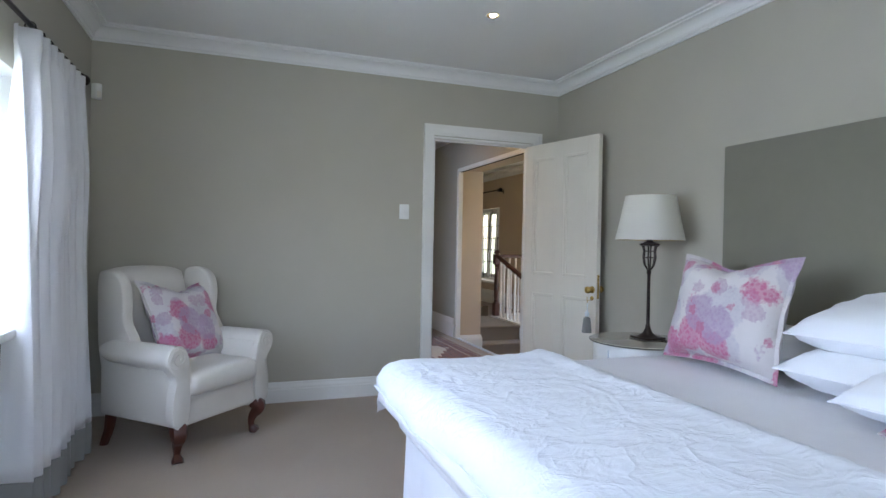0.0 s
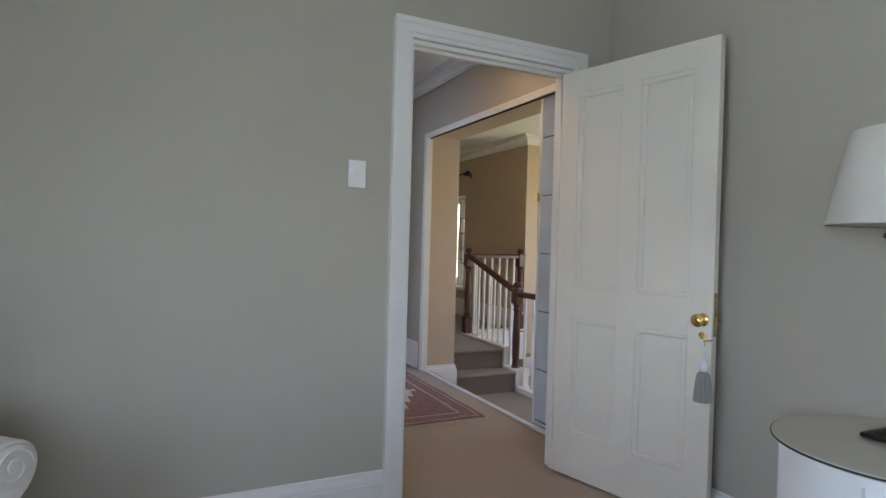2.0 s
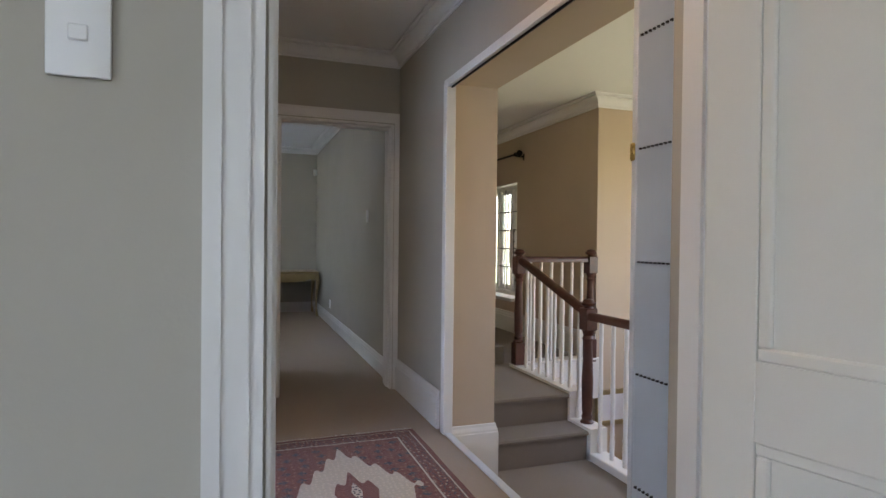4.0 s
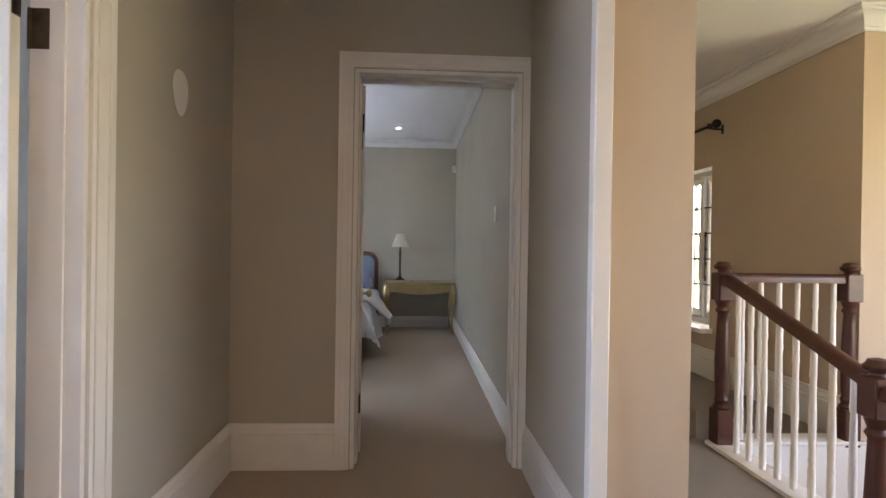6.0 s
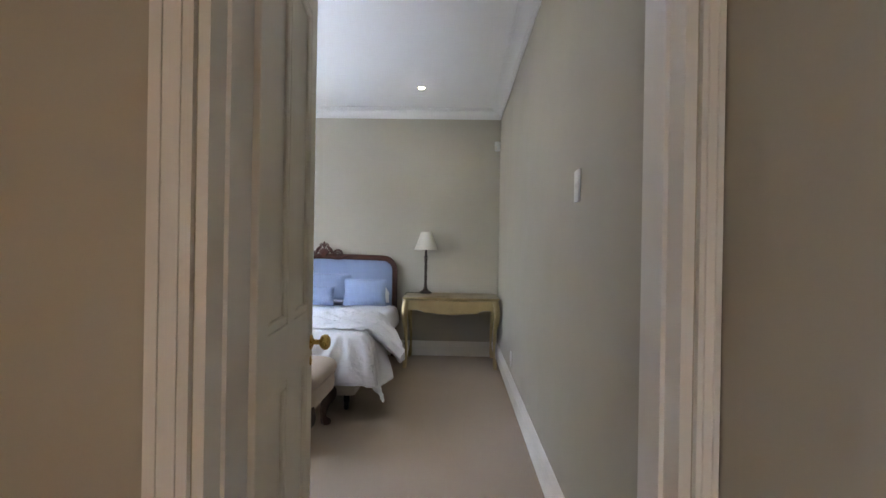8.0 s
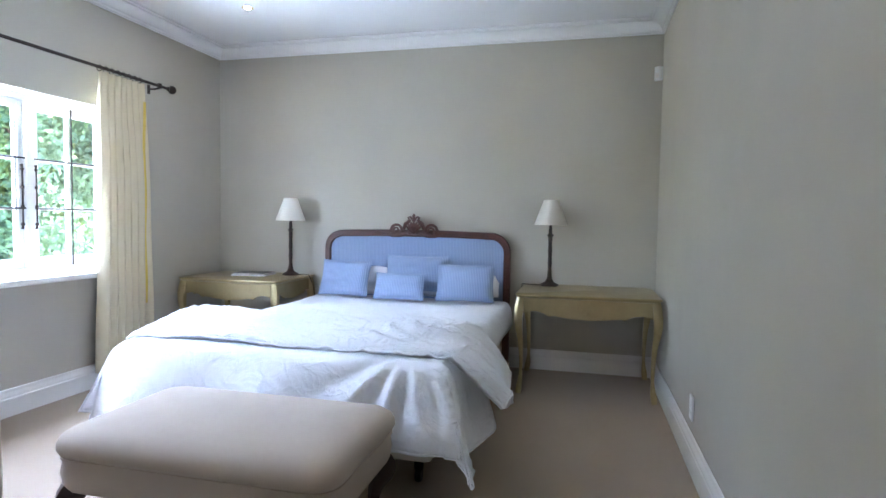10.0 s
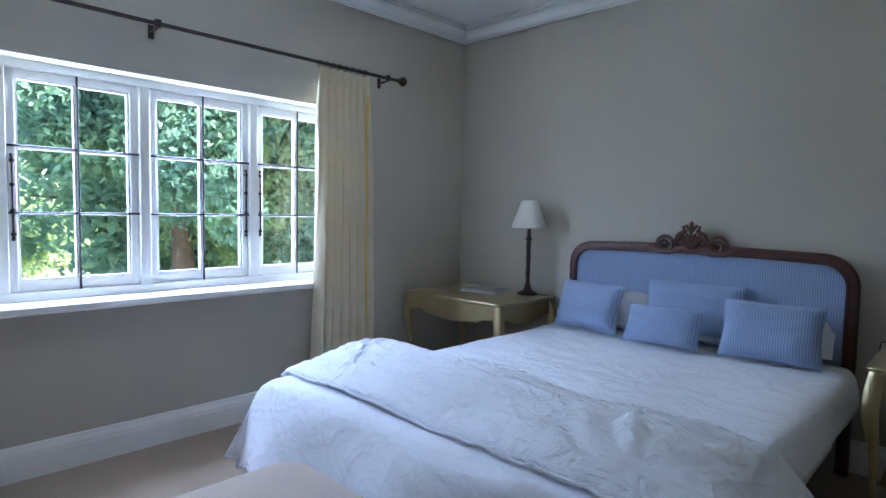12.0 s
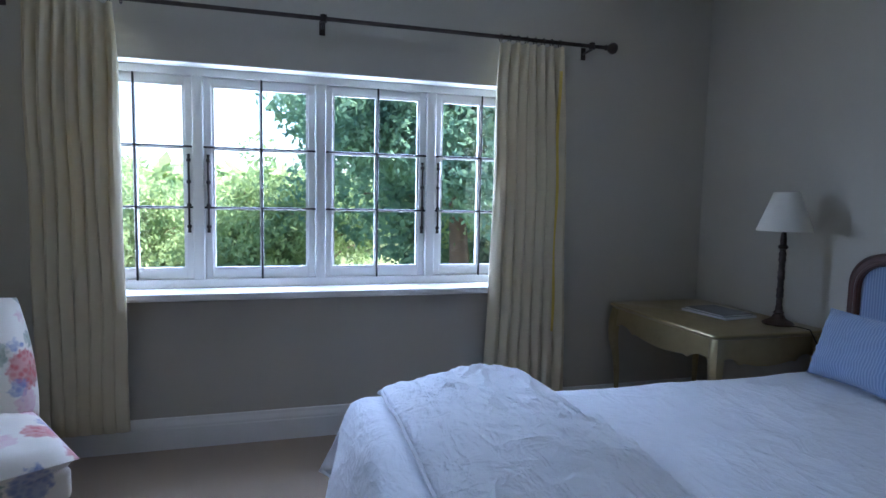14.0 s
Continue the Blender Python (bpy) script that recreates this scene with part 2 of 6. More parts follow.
def box(bm, x0, x1, y0, y1, z0, z1):
    v = [bm.verts.new((x, y, z)) for x in (x0, x1) for y in (y0, y1) for z in (z0, z1)]
    for f in ((0, 1, 3, 2), (4, 6, 7, 5), (0, 4, 5, 1), (2, 3, 7, 6), (0, 2, 6, 4), (1, 5, 7, 3)):
        bm.faces.new([v[i] for i in f])
    return bm


def soft_box(bm, x0, x1, y0, y1, z0, z1, r=0.006, seg=2):
    b = bmesh.new()
    box(b, x0, x1, y0, y1, z0, z1)
    bmesh.ops.bevel(b, geom=b.edges[:], offset=r, segments=seg, affect="EDGES", profile=0.5)
    return join(bm, b)


def join(bm, other, m=None):
    """Add other's faces to bm, moved by m, and free it."""
    idx = {}
    for v in other.verts:
        idx[v] = bm.verts.new(m @ v.co if m else v.co)
    for f in other.faces:
        bm.faces.new([idx[v] for v in f.verts])
    other.free()
    return bm


def lathe(bm, prof, seg=20, at=(0, 0, 0), flute=0.0, flutes=0, twist=0.0):
    rings = []
    for r, z in prof:
        ring = []
        for k in range(seg):
            a = 2 * math.pi * k / seg
            rr = max(r, 0.0004) * (1 + flute * math.cos(flutes * a + twist * z))
            ring.append(bm.verts.new((at[0] + rr * math.cos(a), at[1] + rr * math.sin(a), at[2] + z)))
        rings.append(ring)
    for a, b in zip(rings, rings[1:]):
        for k in range(seg):
            bm.faces.new((a[k], a[(k + 1) % seg], b[(k + 1) % seg], b[k]))
    bm.faces.new(rings[0][::-1])
    bm.faces.new(rings[-1])
    return bm


def tube(bm, pts, radii, seg=8, square=0.0):
    """A swept tube through pts; square: 0 round, 1 nearly square."""
    pts = [Vector(p) for p in pts]
    if not isinstance(radii, (list, tuple)):
        radii = [radii] * len(pts)
    rings, side = [], None
    for i, p in enumerate(pts):
        d = (pts[min(i + 1, len(pts) - 1)] - pts[max(i - 1, 0)]).normalized()
        if side is None:
            side = d.cross(Vector((0, 0, 1)) if abs(d.z) < 0.9 else Vector((1, 0, 0))).normalized()
        side = (side - d * side.dot(d)).normalized()
        up = d.cross(side)
        ring = []
        for k in range(seg):
            a = 2 * math.pi * (k + 0.5) / seg
            s = 1 + square * 0.3 * abs(math.sin(2 * a))
            ring.append(bm.verts.new(p + (side * math.cos(a) + up * math.sin(a)) * radii[i] * s))
        rings.append(ring)
    for a, b in zip(rings, rings[1:]):
        for k in range(seg):
            bm.faces.new((a[k], a[(k + 1) % seg], b[(k + 1) % seg], b[k]))
    bm.faces.new(rings[0][::-1])
    bm.faces.new(rings[-1])
    return bm


def prism(bm, poly, axis, lo, hi):
    """Extrude a polygon: axis 'x' takes (y, z) points, 'y' (x, z), 'z' (x, y)."""
    def at(p, w):
        return (w, *p) if axis == "x" else (p[0], w, p[1]) if axis == "y" else (*p, w)
    a = [bm.verts.new(at(p, lo)) for p in poly]
    b = [bm.verts.new(at(p, hi)) for p in poly]
    n = len(poly)
    bm.faces.new(a)
    bm.faces.new(b[::-1])
    for i in range(n):
        bm.faces.new((a[i], b[i], b[(i + 1) % n], a[(i + 1) % n]))
    return bm


def moulding(bm, prof, p0, p1, normal, mitre0=0.0, mitre1=0.0):
    """A moulding with the profile (out from the wall, height) from p0 to p1; a mitre of 1 or -1 lengthens or shortens an end with the projection."""
    p0, p1, n = Vector((*p0, 0)), Vector((*p1, 0)), Vector((*normal, 0))
    d = (p1 - p0).normalized()
    a = [bm.verts.new(p0 + n * o - d * o * mitre0 + Vector((0, 0, z))) for o, z in prof]
    b = [bm.verts.new(p1 + n * o + d * o * mitre1 + Vector((0, 0, z))) for o, z in prof]
    k = len(prof)
    bm.faces.new(a)
    bm.faces.new(b[::-1])
    for i in range(k):
        bm.faces.new((a[i], b[i], b[(i + 1) % k], a[(i + 1) % k]))
    return bm


def mesh_object(name, bm, material, parent=None, smooth=False, label=""):
    bmesh.ops.recalc_face_normals(bm, faces=bm.faces[:])
    me = bpy.data.meshes.new(name)
    bm.to_mesh(me)
    bm.free()
    me.materials.append(material)
    if smooth:
        for p in me.polygons:
            p.use_smooth = True
        me.set_sharp_from_angle(angle=radians(42))
    ob = new(name, me)
    if parent:
        ob.parent = parent
    if label:
        tagged(ob, label)
    return ob


def part(name, bm, material, parent, label="", smooth=True):
    return mesh_object(name, bm, material, parent, smooth, label)


def thing(name, x, y, z, rz, label, category, group=""):
    e = new(name)
    e.matrix_world = pose(x, y, z, 0, 0, rz)
    return tagged(e, label, category, group)


def structure(name, bm, material, label, category, smooth=False):
    return tagged(mesh_object(name, bm, material, None, smooth), label, category, "", "structure")

# ---- the large structure ----
# bedroom one: x -0.98..2.60, y -1.60..3.96; hall: x 1.04..2.60, y 4.05..7.45
# bedroom two: x -1.19..2.60, y 7.66..12.68; stair hall: x 2.93..5.69, floor 0.30 lower
H1, HH, H2, HS = 2.62, 2.65, 2.70, 2.41
HEAD = 2.08


# the stair hall is drawn smaller, then brought to its true size about this point
STAIR = Matrix.Translation((1.78, 3.60, 1.17)) @ Matrix.Scale(1.11, 4) @ Matrix.Translation((-1.78, -3.60, -1.17))
STAIR_X, STAIR_FLOOR = 2.821, -0.2952


def grown(ob):
    """Bring a piece of the stair hall to its true size."""
    ob.matrix_world = STAIR @ ob.matrix_world
    return ob


def wall(name, boxes, label, material=None):
    bm = bmesh.new()
    for b in boxes:
        box(bm, *b)
    return structure(name, bm, material or M_WALL, label, "wall")


TOP = 2.95
wall("wall_between_bedroom_one_and_hall", [(-1.23, 1.454, 3.96, 4.05, 0, TOP), (2.338, 2.60, 3.96, 4.05, 0, TOP), (1.454, 2.338, 3.96, 4.05, HEAD, TOP)], "greige painted plaster wall with a door opening")
wall("wall_between_hall_and_bedroom_two", [(-1.44, 1.672, 7.45, 7.66, 0, TOP), (2.553, 2.60, 7.45, 7.66, 0, TOP), (1.672, 2.553, 7.45, 7.66, 2.105, TOP)], "greige painted plaster wall with a door opening")
wall("wall_hall_west", [(0.90, 1.04, 4.05, 5.235, 0, TOP), (0.90, 1.04, 6.13, 7.45, 0, TOP), (0.90, 1.04, 5.235, 6.13, HEAD, TOP)], "greige painted plaster wall with a door opening")
wall("wall_east_bedroom_one", [(2.60, 2.90, -1.75, 3.96, -0.3, TOP), (2.60, 2.90, 3.96, 4.05, -0.3, TOP)], "greige painted plaster wall")
wall("wall_east_hall", [(2.60, 2.93, 4.05, 4.40, -0.3, TOP), (2.60, 2.93, 6.33, 7.45, -0.3, TOP), (2.60, 2.93, 4.40, 6.33, 2.15, TOP)], "greige painted wall with a wide opening to the stairs")
wall("wall_east_bedroom_two", [(2.60, 2.90, 7.45, 12.90, -0.3, TOP)], "greige painted plaster wall")
wall("wall_north_bedroom_two", [(-1.44, 2.60, 12.68, 12.90, 0, TOP)], "greige painted plaster wall behind the bed")
# the opening in this wall is added to let the fill lamp in
wall("wall_south_bedroom_one", [(-1.23, -0.7, -1.75, -1.60, 0, TOP), (1.1, 2.60, -1.75, -1.60, 0, TOP), (-0.7, 1.1, -1.75, -1.60, 0, 0.82), (-0.7, 1.1, -1.75, -1.60, 1.94, TOP)], "greige painted plaster wall")
wall("wall_west_bedroom_one", [(-1.23, -0.98, -1.60, 0.35, 0, TOP), (-1.23, -0.98, 2.72, 3.96, 0, TOP), (-1.23, -0.98, 0.35, 2.72, 0, 0.82), (-1.23, -0.98, 0.35, 2.72, 1.94, TOP)], "greige painted plaster wall with a window opening")
wall("wall_west_bedroom_two", [(-1.44, -1.19, 7.66, 9.08, 0, TOP), (-1.44, -1.19, 11.54, 12.68, 0, TOP), (-1.44, -1.19, 9.08, 11.54, 0, 0.80), (-1.44, -1.19, 9.08, 11.54, 1.93, TOP)], "greige painted plaster wall with a wide window opening")
wall("wall_west_side_room", [(-1.23, -0.98, 4.05, 4.60, 0, TOP), (-1.23, -0.98, 5.80, 7.45, 0, TOP), (-1.23, -0.98, 4.60, 5.80, 0, 0.8), (-1.23, -0.98, 4.60, 5.80, 2.0, TOP)], "greige painted plaster wall with a window opening")
wall("wall_reveal_stair_opening", [(2.636, 2.935, 6.326, 6.33, STAIR_FLOOR, 2.15), (2.636, 2.93, 4.40, 4.404, STAIR_FLOOR, 2.15), (2.636, 2.93, 4.404, 6.326, 2.146, 2.15)], "warm cream painted reveal of the wide opening", M_CREAM)
wall("wall_stair_west", [(2.93, 2.936, 6.33, 11.4, STAIR_FLOOR, 2.56), (2.93, 2.936, 4.10, 4.40, STAIR_FLOOR, 2.56)], "cream painted plaster wall beside the stairs", M_CREAM)
grown(wall("wall_stair_window", [(4.25, 4.50, 7.14, 8.60, -2.9, 2.76), (4.25, 4.50, 10.0, 10.75, -2.9, 2.76), (4.25, 4.50, 8.60, 10.0, -2.9, 0.58), (4.25, 4.50, 8.60, 10.0, 1.83, 2.76)], "cream painted wall with a small-paned window", M_CREAM))
grown(wall("wall_stair_return", [(4.50, 5.45, 7.14, 7.34, -2.9, 2.76)], "cream painted return wall above the stairwell", M_CREAM))
grown(wall("wall_stair_east", [(5.30, 5.45, 3.95, 4.60, -2.9, 2.76), (5.30, 5.45, 6.40, 7.14, -2.9, 2.76), (5.30, 5.45, 4.60, 6.40, -2.9, 0.5), (5.30, 5.45, 4.60, 6.40, 1.9, 2.76)], "cream painted wall of the stairwell", M_CREAM))
grown(wall("wall_stair_south", [(2.80, 5.30, 3.95, 4.10, -2.9, 2.76)], "cream painted wall of the stairwell", M_CREAM))
grown(wall("wall_stair_north", [(2.80, 4.25, 10.6, 10.75, -0.15, 2.76)], "cream painted wall of the landing", M_CREAM))
grown(wall("wall_stairwell_lower", [(3.56, 3.62, 4.10, 7.10, -2.9, -0.32)], "cream painted wall below the landing", M_CREAM))

bm = bmesh.new()
box(bm, -1.23, 2.62, -1.75, 4.03, -0.3, 0.0)
structure("floor_bedroom_one", bm, M_CARPET, "beige cut-pile carpet, fitted wall to wall", "floor")
bm = bmesh.new()
box(bm, -1.23, 2.625, 4.03, 7.53, -0.3, 0.0)
structure("floor_hall", bm, M_CARPET, "beige cut-pile carpet, fitted wall to wall", "floor")
bm = bmesh.new()
box(bm, -1.44, 2.60, 7.53, 12.90, -0.3, 0.0)
structure("floor_bedroom_two", bm, M_CARPET, "beige cut-pile carpet, fitted wall to wall", "floor")
bm = bmesh.new()
box(bm, 2.54, 3.58, 4.08, 6.10, -0.32, -0.15)
grown(structure("floor_stair_hall", bm, M_STAIR, "taupe stair carpet on the lower strip", "floor"))
bm = bmesh.new()
box(bm, 3.58, 5.30, 4.10, 7.14, -2.75, -2.62)
grown(structure("floor_stairwell", bm, M_STAIR, "taupe carpet at the foot of the stairwell", "floor"))

for name, b in (("ceiling_bedroom_one", (-1.23, 2.60, -1.6, 3.96, H1, H1 + 0.2)), ("ceiling_hall", (-1.23, 2.60, 4.05, 7.45, HH, HH + 0.2)),
                ("ceiling_bedroom_two", (-1.44, 2.60, 7.66, 12.68, H2, H2 + 0.2)), ("ceiling_stair_hall", (2.80, 5.45, 3.90, 10.75, HS, HS + 0.2))):
    bm = bmesh.new()
    box(bm, *b)
    ob = structure(name, bm, M_WHITE, "smooth white painted plaster ceiling", "ceiling")
    if name == "ceiling_stair_hall":
        grown(ob)

# roof slab that closes the house above
bm = bmesh.new()
box(bm, -1.6, 6.1, -1.9, 13.1, 2.96, 3.1)
structure("roof_slab", bm, M_BRICKDARK, "plain plastered slab over the rooms", "roof")


def cornice_profile(z):
    h, w = 0.10, 0.11
    pts = [(0, z), (0.012, z), (0.012, z + 0.014), (0.022, z + 0.018)]
    for i in range(7):
        a = radians(90 * i / 6)
        pts.append((0.022 + 0.062 * (1 - math.cos(a)), z + 0.018 + 0.055 * math.sin(a)))
    pts += [(0.092, z + 0.073), (0.092, z + 0.086), (w, z + 0.086), (w, z + h), (0, z + h)]
    return pts


def run(name, prof, segs, material, label, category):
    bm = bmesh.new()
    for p0, p1, n, a, b in segs:
        moulding(bm, prof, p0, p1, n, a, b)
    return structure(name, bm, material, label, category)


def ring(x0, x1, y0, y1):
    return [((x0, y1), (x1, y1), (0, -1), -1, -1), ((x1, y1), (x1, y0), (-1, 0), -1, -1), ((x1, y0), (x0, y0), (0, 1), -1, -1), ((x0, y0), (x0, y1), (1, 0), -1, -1)]


run("trim_cornice_bedroom_one", cornice_profile(H1 - 0.1), ring(-0.98, 2.60, -1.6, 3.96), M_WHITE, "white moulded plaster cornice", "cornice")
run("trim_cornice_hall", cornice_profile(HH - 0.1), ring(1.04, 2.60, 4.05, 7.45), M_WHITE, "white moulded plaster cornice", "cornice")
run("trim_cornice_bedroom_two", cornice_profile(H2 - 0.1), ring(-1.19, 2.60, 7.66, 12.68), M_WHITE, "white moulded plaster cornice", "cornice")
grown(run("trim_cornice_stair_hall", cornice_profile(HS - 0.1), [((4.25, 10.6), (4.25, 7.14), (-1, 0), -1, 1), ((4.25, 7.14), (5.30, 7.14), (0, -1), 1, -1), ((5.30, 7.14), (5.30, 4.10), (-1, 0), -1, -1), ((STAIR_X, 10.6), (4.25, 10.6), (0, -1), -1, -1), ((STAIR_X, 6.02), (STAIR_X, 10.6), (1, 0), 0, -1)], M_WHITE, "white moulded plaster cornice", "cornice"))


def skirting_profile(h):
    return [(0, 0), (0.022, 0), (0.022, h - 0.055), (0.018, h - 0.05), (0.018, h - 0.038), (0.015, h - 0.03), (0.010, h - 0.018), (0.008, h - 0.004), (0.004, h), (0, h)]


def skirting(name, segs, h=0.215):
    run(name, skirting_profile(h), segs, M_TRIM, "white gloss moulded skirting board", "baseboard")


skirting("baseboard_bedroom_one", [((-0.98, 3.96), (1.372, 3.96), (0, -1), -1, 0), ((2.431, 3.96), (2.60, 3.96), (0, -1), 0, -1), ((2.60, 3.96), (2.60, -1.6), (-1, 0), -1, -1), ((2.60, -1.6), (-0.98, -1.6), (0, 1), -1, -1), ((-0.98, -1.6), (-0.98, 3.96), (1, 0), -1, -1)], 0.15)
skirting("baseboard_hall", [((1.04, 7.45), (1.588, 7.45), (0, -1), -1, 0), ((2.60, 7.43), (2.60, 6.42), (-1, 0), 0, 0), ((1.04, 6.255), (1.04, 7.45), (1, 0), 0, -1), ((1.04, 4.05), (1.04, 5.175), (1, 0), 0, 0)], 0.24)
skirting("baseboard_bedroom_two", [((-1.19, 12.68), (2.60, 12.68), (0, -1), -1, -1), ((2.60, 12.68), (2.60, 7.66), (-1, 0), -1, -1), ((-1.19, 7.66), (-1.19, 12.68), (1, 0), -1, -1), ((1.588, 7.66), (-1.19, 7.66), (0, 1), 0, -1)], 0.16)
bm = bmesh.new()
moulding(bm, skirting_profile(0.33), (2.64, 6.326), (2.936, 6.326), (0, -1), 0, 1)
for v in bm.verts:
    v.co.z += STAIR_FLOOR
structure("baseboard_stair_opening", bm, M_TRIM, "white skirting wrapped round the end of the wall", "baseboard")
bm = bmesh.new()
moulding(bm, skirting_profile(0.22), (4.25, 10.6), (4.25, 7.14), (-1, 0), -1, 1)
for v in bm.verts:
    v.co.z += 0.2
grown(structure("baseboard_landing", bm, M_TRIM, "white skirting board along the landing wall", "baseboard"))

# ---- doors ----


def casing(name, x0, x1, head, w, thick, label, wr=None, wl=None, hinges="", lin=0.018, back=1.0):
    """Lining and moulded casings of a door opening along local x, on both faces of a wall from y 0 to thick."""
    e = tagged(new(name), label, "door frame", "", "structure")
    for side, y, s in (("front_casing", 0.0, -1), ("back_casing", thick, 1)):
        bm = bmesh.new()
        steps = [(0.0, 0.016), (0.02, 0.022), (w * 0.7, 0.028), (w, 0.020)]
        for (a, d), (b, _) in zip(steps, steps[1:]):
            la, lb = a * (wl or w) / w, b * (wl or w) / w
            d *= back if s > 0 else 1.0
            box(bm, x0 - lb - 0.008, x0 - la - 0.008, y, y + s * d, 0, head + 0.008 + a)
            ra, rb = a * (wr or w) / w, b * (wr or w) / w
            box(bm, x1 + ra + 0.008, x1 + rb + 0.008, y, y + s * d, 0, head + 0.008 + a)
            box(bm, x0 - lb - 0.008, x1 + rb + 0.008, y, y + s * d, head + a + 0.008, head + b + 0.008)
        part(side, bm, M_TRIM, e, smooth=False)
    bm = bmesh.new()
    box(bm, x0 - 0.003, x0 + lin, -0.006, thick + 0.006, 0, head)
    box(bm, x1 - 0.018, x1 + 0.003, -0.006, thick + 0.006, 0, head)
    box(bm, x0 + lin, x1 - 0.018, -0.006, thick + 0.006, head - 0.018, head)
    part("lining", bm, M_TRIM, e, smooth=False)
    bm = bmesh.new()
    for a, b in ((x0 + lin, x0 + lin + 0.009), (x1 - 0.027, x1 - 0.018)):
        box(bm, a, b, thick * 0.32, thick * 0.62, 0, head - 0.018)
    box(bm, x0 + lin + 0.009, x1 - 0.027, thick * 0.32, thick * 0.62, head - 0.032, head - 0.018)
    part("stop", bm, M_TRIM, e, smooth=False)
    if hinges:
        a = x0 + 0.018 if hinges == "start" else x1 - 0.0205
        for z in (0.24, 1.72):
            bm = bmesh.new()
            box(bm, a, a + 0.0025, thick - 0.05, thick + 0.004, z, z + 0.115)
            tube(bm, [(a + 0.002, thick + 0.006, z), (a + 0.002, thick + 0.006, z + 0.115)], 0.007, 8)
            part("hinge", bm, M_HINGE, e, "dark bronze butt hinge", smooth=False)
    return e


def knob(bm, y, s):
    lathe_bm = bmesh.new()
    lathe(lathe_bm, [(0.026, 0), (0.027, 0.004), (0.018, 0.008), (0.009, 0.012), (0.009, 0.03), (0.02, 0.036), (0.027, 0.046), (0.026, 0.058), (0.016, 0.067), (0.002, 0.069)], 18)
    return join(bm, lathe_bm, pose(0, y, 0, 90 if s < 0 else -90))


def door_leaf(name, w, h, m, label, hinge_black=False, knobs=(True, True), kz=0.868):
    """A four-panel leaf: local x from the hinge to the lock side, y its thickness, z up."""
    e = new(name)
    e.matrix_world = m
    tagged(e, label, "door", "", "structure")
    t, st = 0.042, 0.105
    rails = [(0.0, 0.21), (0.80, 0.95), (h - 0.115, h)]
    bm = bmesh.new()
    for a, b in ((0, st), (w - st, w)):
        soft_box(bm, a, b, 0, t, 0, h, 0.002, 1)
    part("stile", bm, M_DOOR, e, smooth=False)
    for z0, z1 in rails:
        bm = bmesh.new()
        box(bm, st, w - st, 0.0005, t - 0.0005, z0, z1)
        part("rail", bm, M_DOOR, e, smooth=False)
    bm = bmesh.new()
    box(bm, w / 2 - 0.05, w / 2 + 0.05, 0.0008, t - 0.0008, 0.21, 0.80)
    box(bm, w / 2 - 0.05, w / 2 + 0.05, 0.0008, t - 0.0008, 0.95, h - 0.115)
    part("muntin", bm, M_DOOR, e, smooth=False)
    for x0, x1 in ((st, w / 2 - 0.05), (w / 2 + 0.05, w - st)):
        for z0, z1 in ((0.21, 0.80), (0.95, h - 0.115)):
            bm = bmesh.new()
            box(bm, x0, x1, 0.013, t - 0.013, z0, z1)
            for y0, s in ((0.002, 1), (t - 0.002, -1)):
                for (a0, a1, c0, c1) in ((x0, x1, z0, z0 + 0.026), (x0, x1, z1 - 0.026, z1), (x0, x0 + 0.026, z0 + 0.026, z1 - 0.026), (x1 - 0.026, x1, z0 + 0.026, z1 - 0.026)):
                    soft_box(bm, a0, a1, min(y0, y0 + s * 0.014), max(y0, y0 + s * 0.014), c0, c1, 0.004, 1)
            part("panel", bm, M_DOOR, e, smooth=False)
    for z in (0.22, h - 0.26):
        bm = bmesh.new()
        tube(bm, [(-0.006, t * 0.5, z), (-0.006, t * 0.5, z + 0.1)], 0.007, 8)
        box(bm, -0.003, 0.0, 0.004, t - 0.004, z, z + 0.1)
        part("hinge", bm, M_BRONZE if hinge_black else M_BRASS, e)
    bm = bmesh.new()
    box(bm, w, w + 0.0015, 0.01, t - 0.01, 0.80, 0.98)
    part("latch_plate", bm, M_BRASS, e, smooth=False)
    for on, y, s in ((knobs[0], 0.0, -1), (knobs[1], t, 1)):
        if on:
            bm = bmesh.new()
            knob(bm, y, s)
            for v in bm.verts:
                v.co += Vector((w - 0.038, 0, kz))
            part("knob", bm, M_BRASS, e, "round brass door knob")
            bm = bmesh.new()
            k2 = bmesh.new()
            lathe(k2, [(0.016, 0), (0.016, 0.004), (0.010, 0.006), (0.002, 0.006)], 14)
            join(bm, k2, pose(w - 0.038, y, kz - 0.065, 90 if s < 0 else -90))
            part("escutcheon", bm, M_BRASS, e)
    return e


casing("door_1", 1.454, 2.338, HEAD, 0.085, 0.09, "white moulded door casing of the bedroom door", lin=0.004, back=0.25).matrix_world = pose(0, 3.96, 0)
casing("door_2", 1.672, 2.553, 2.105, 0.074, 0.21, "white moulded door casing of the far bedroom", 0.034, hinges="start").matrix_world = pose(0, 7.45, 0)
casing("door_3", 5.235, 6.13, HEAD, 0.105, 0.14, "white moulded door casing of the side room", wl=0.07, hinges="end").matrix_world = pose(1.04, 0, 0, 0, 0, 90)
d1 = Vector((2.495 - 2.29, 3.145 - 3.95, 0))
door_leaf("door_leaf_1", 0.80, 2.04, pose(2.29, 3.955, 0.012, 0, 0, math.degrees(math.atan2(d1.y, d1.x))), "open cream painted four-panel door with brass knobs")
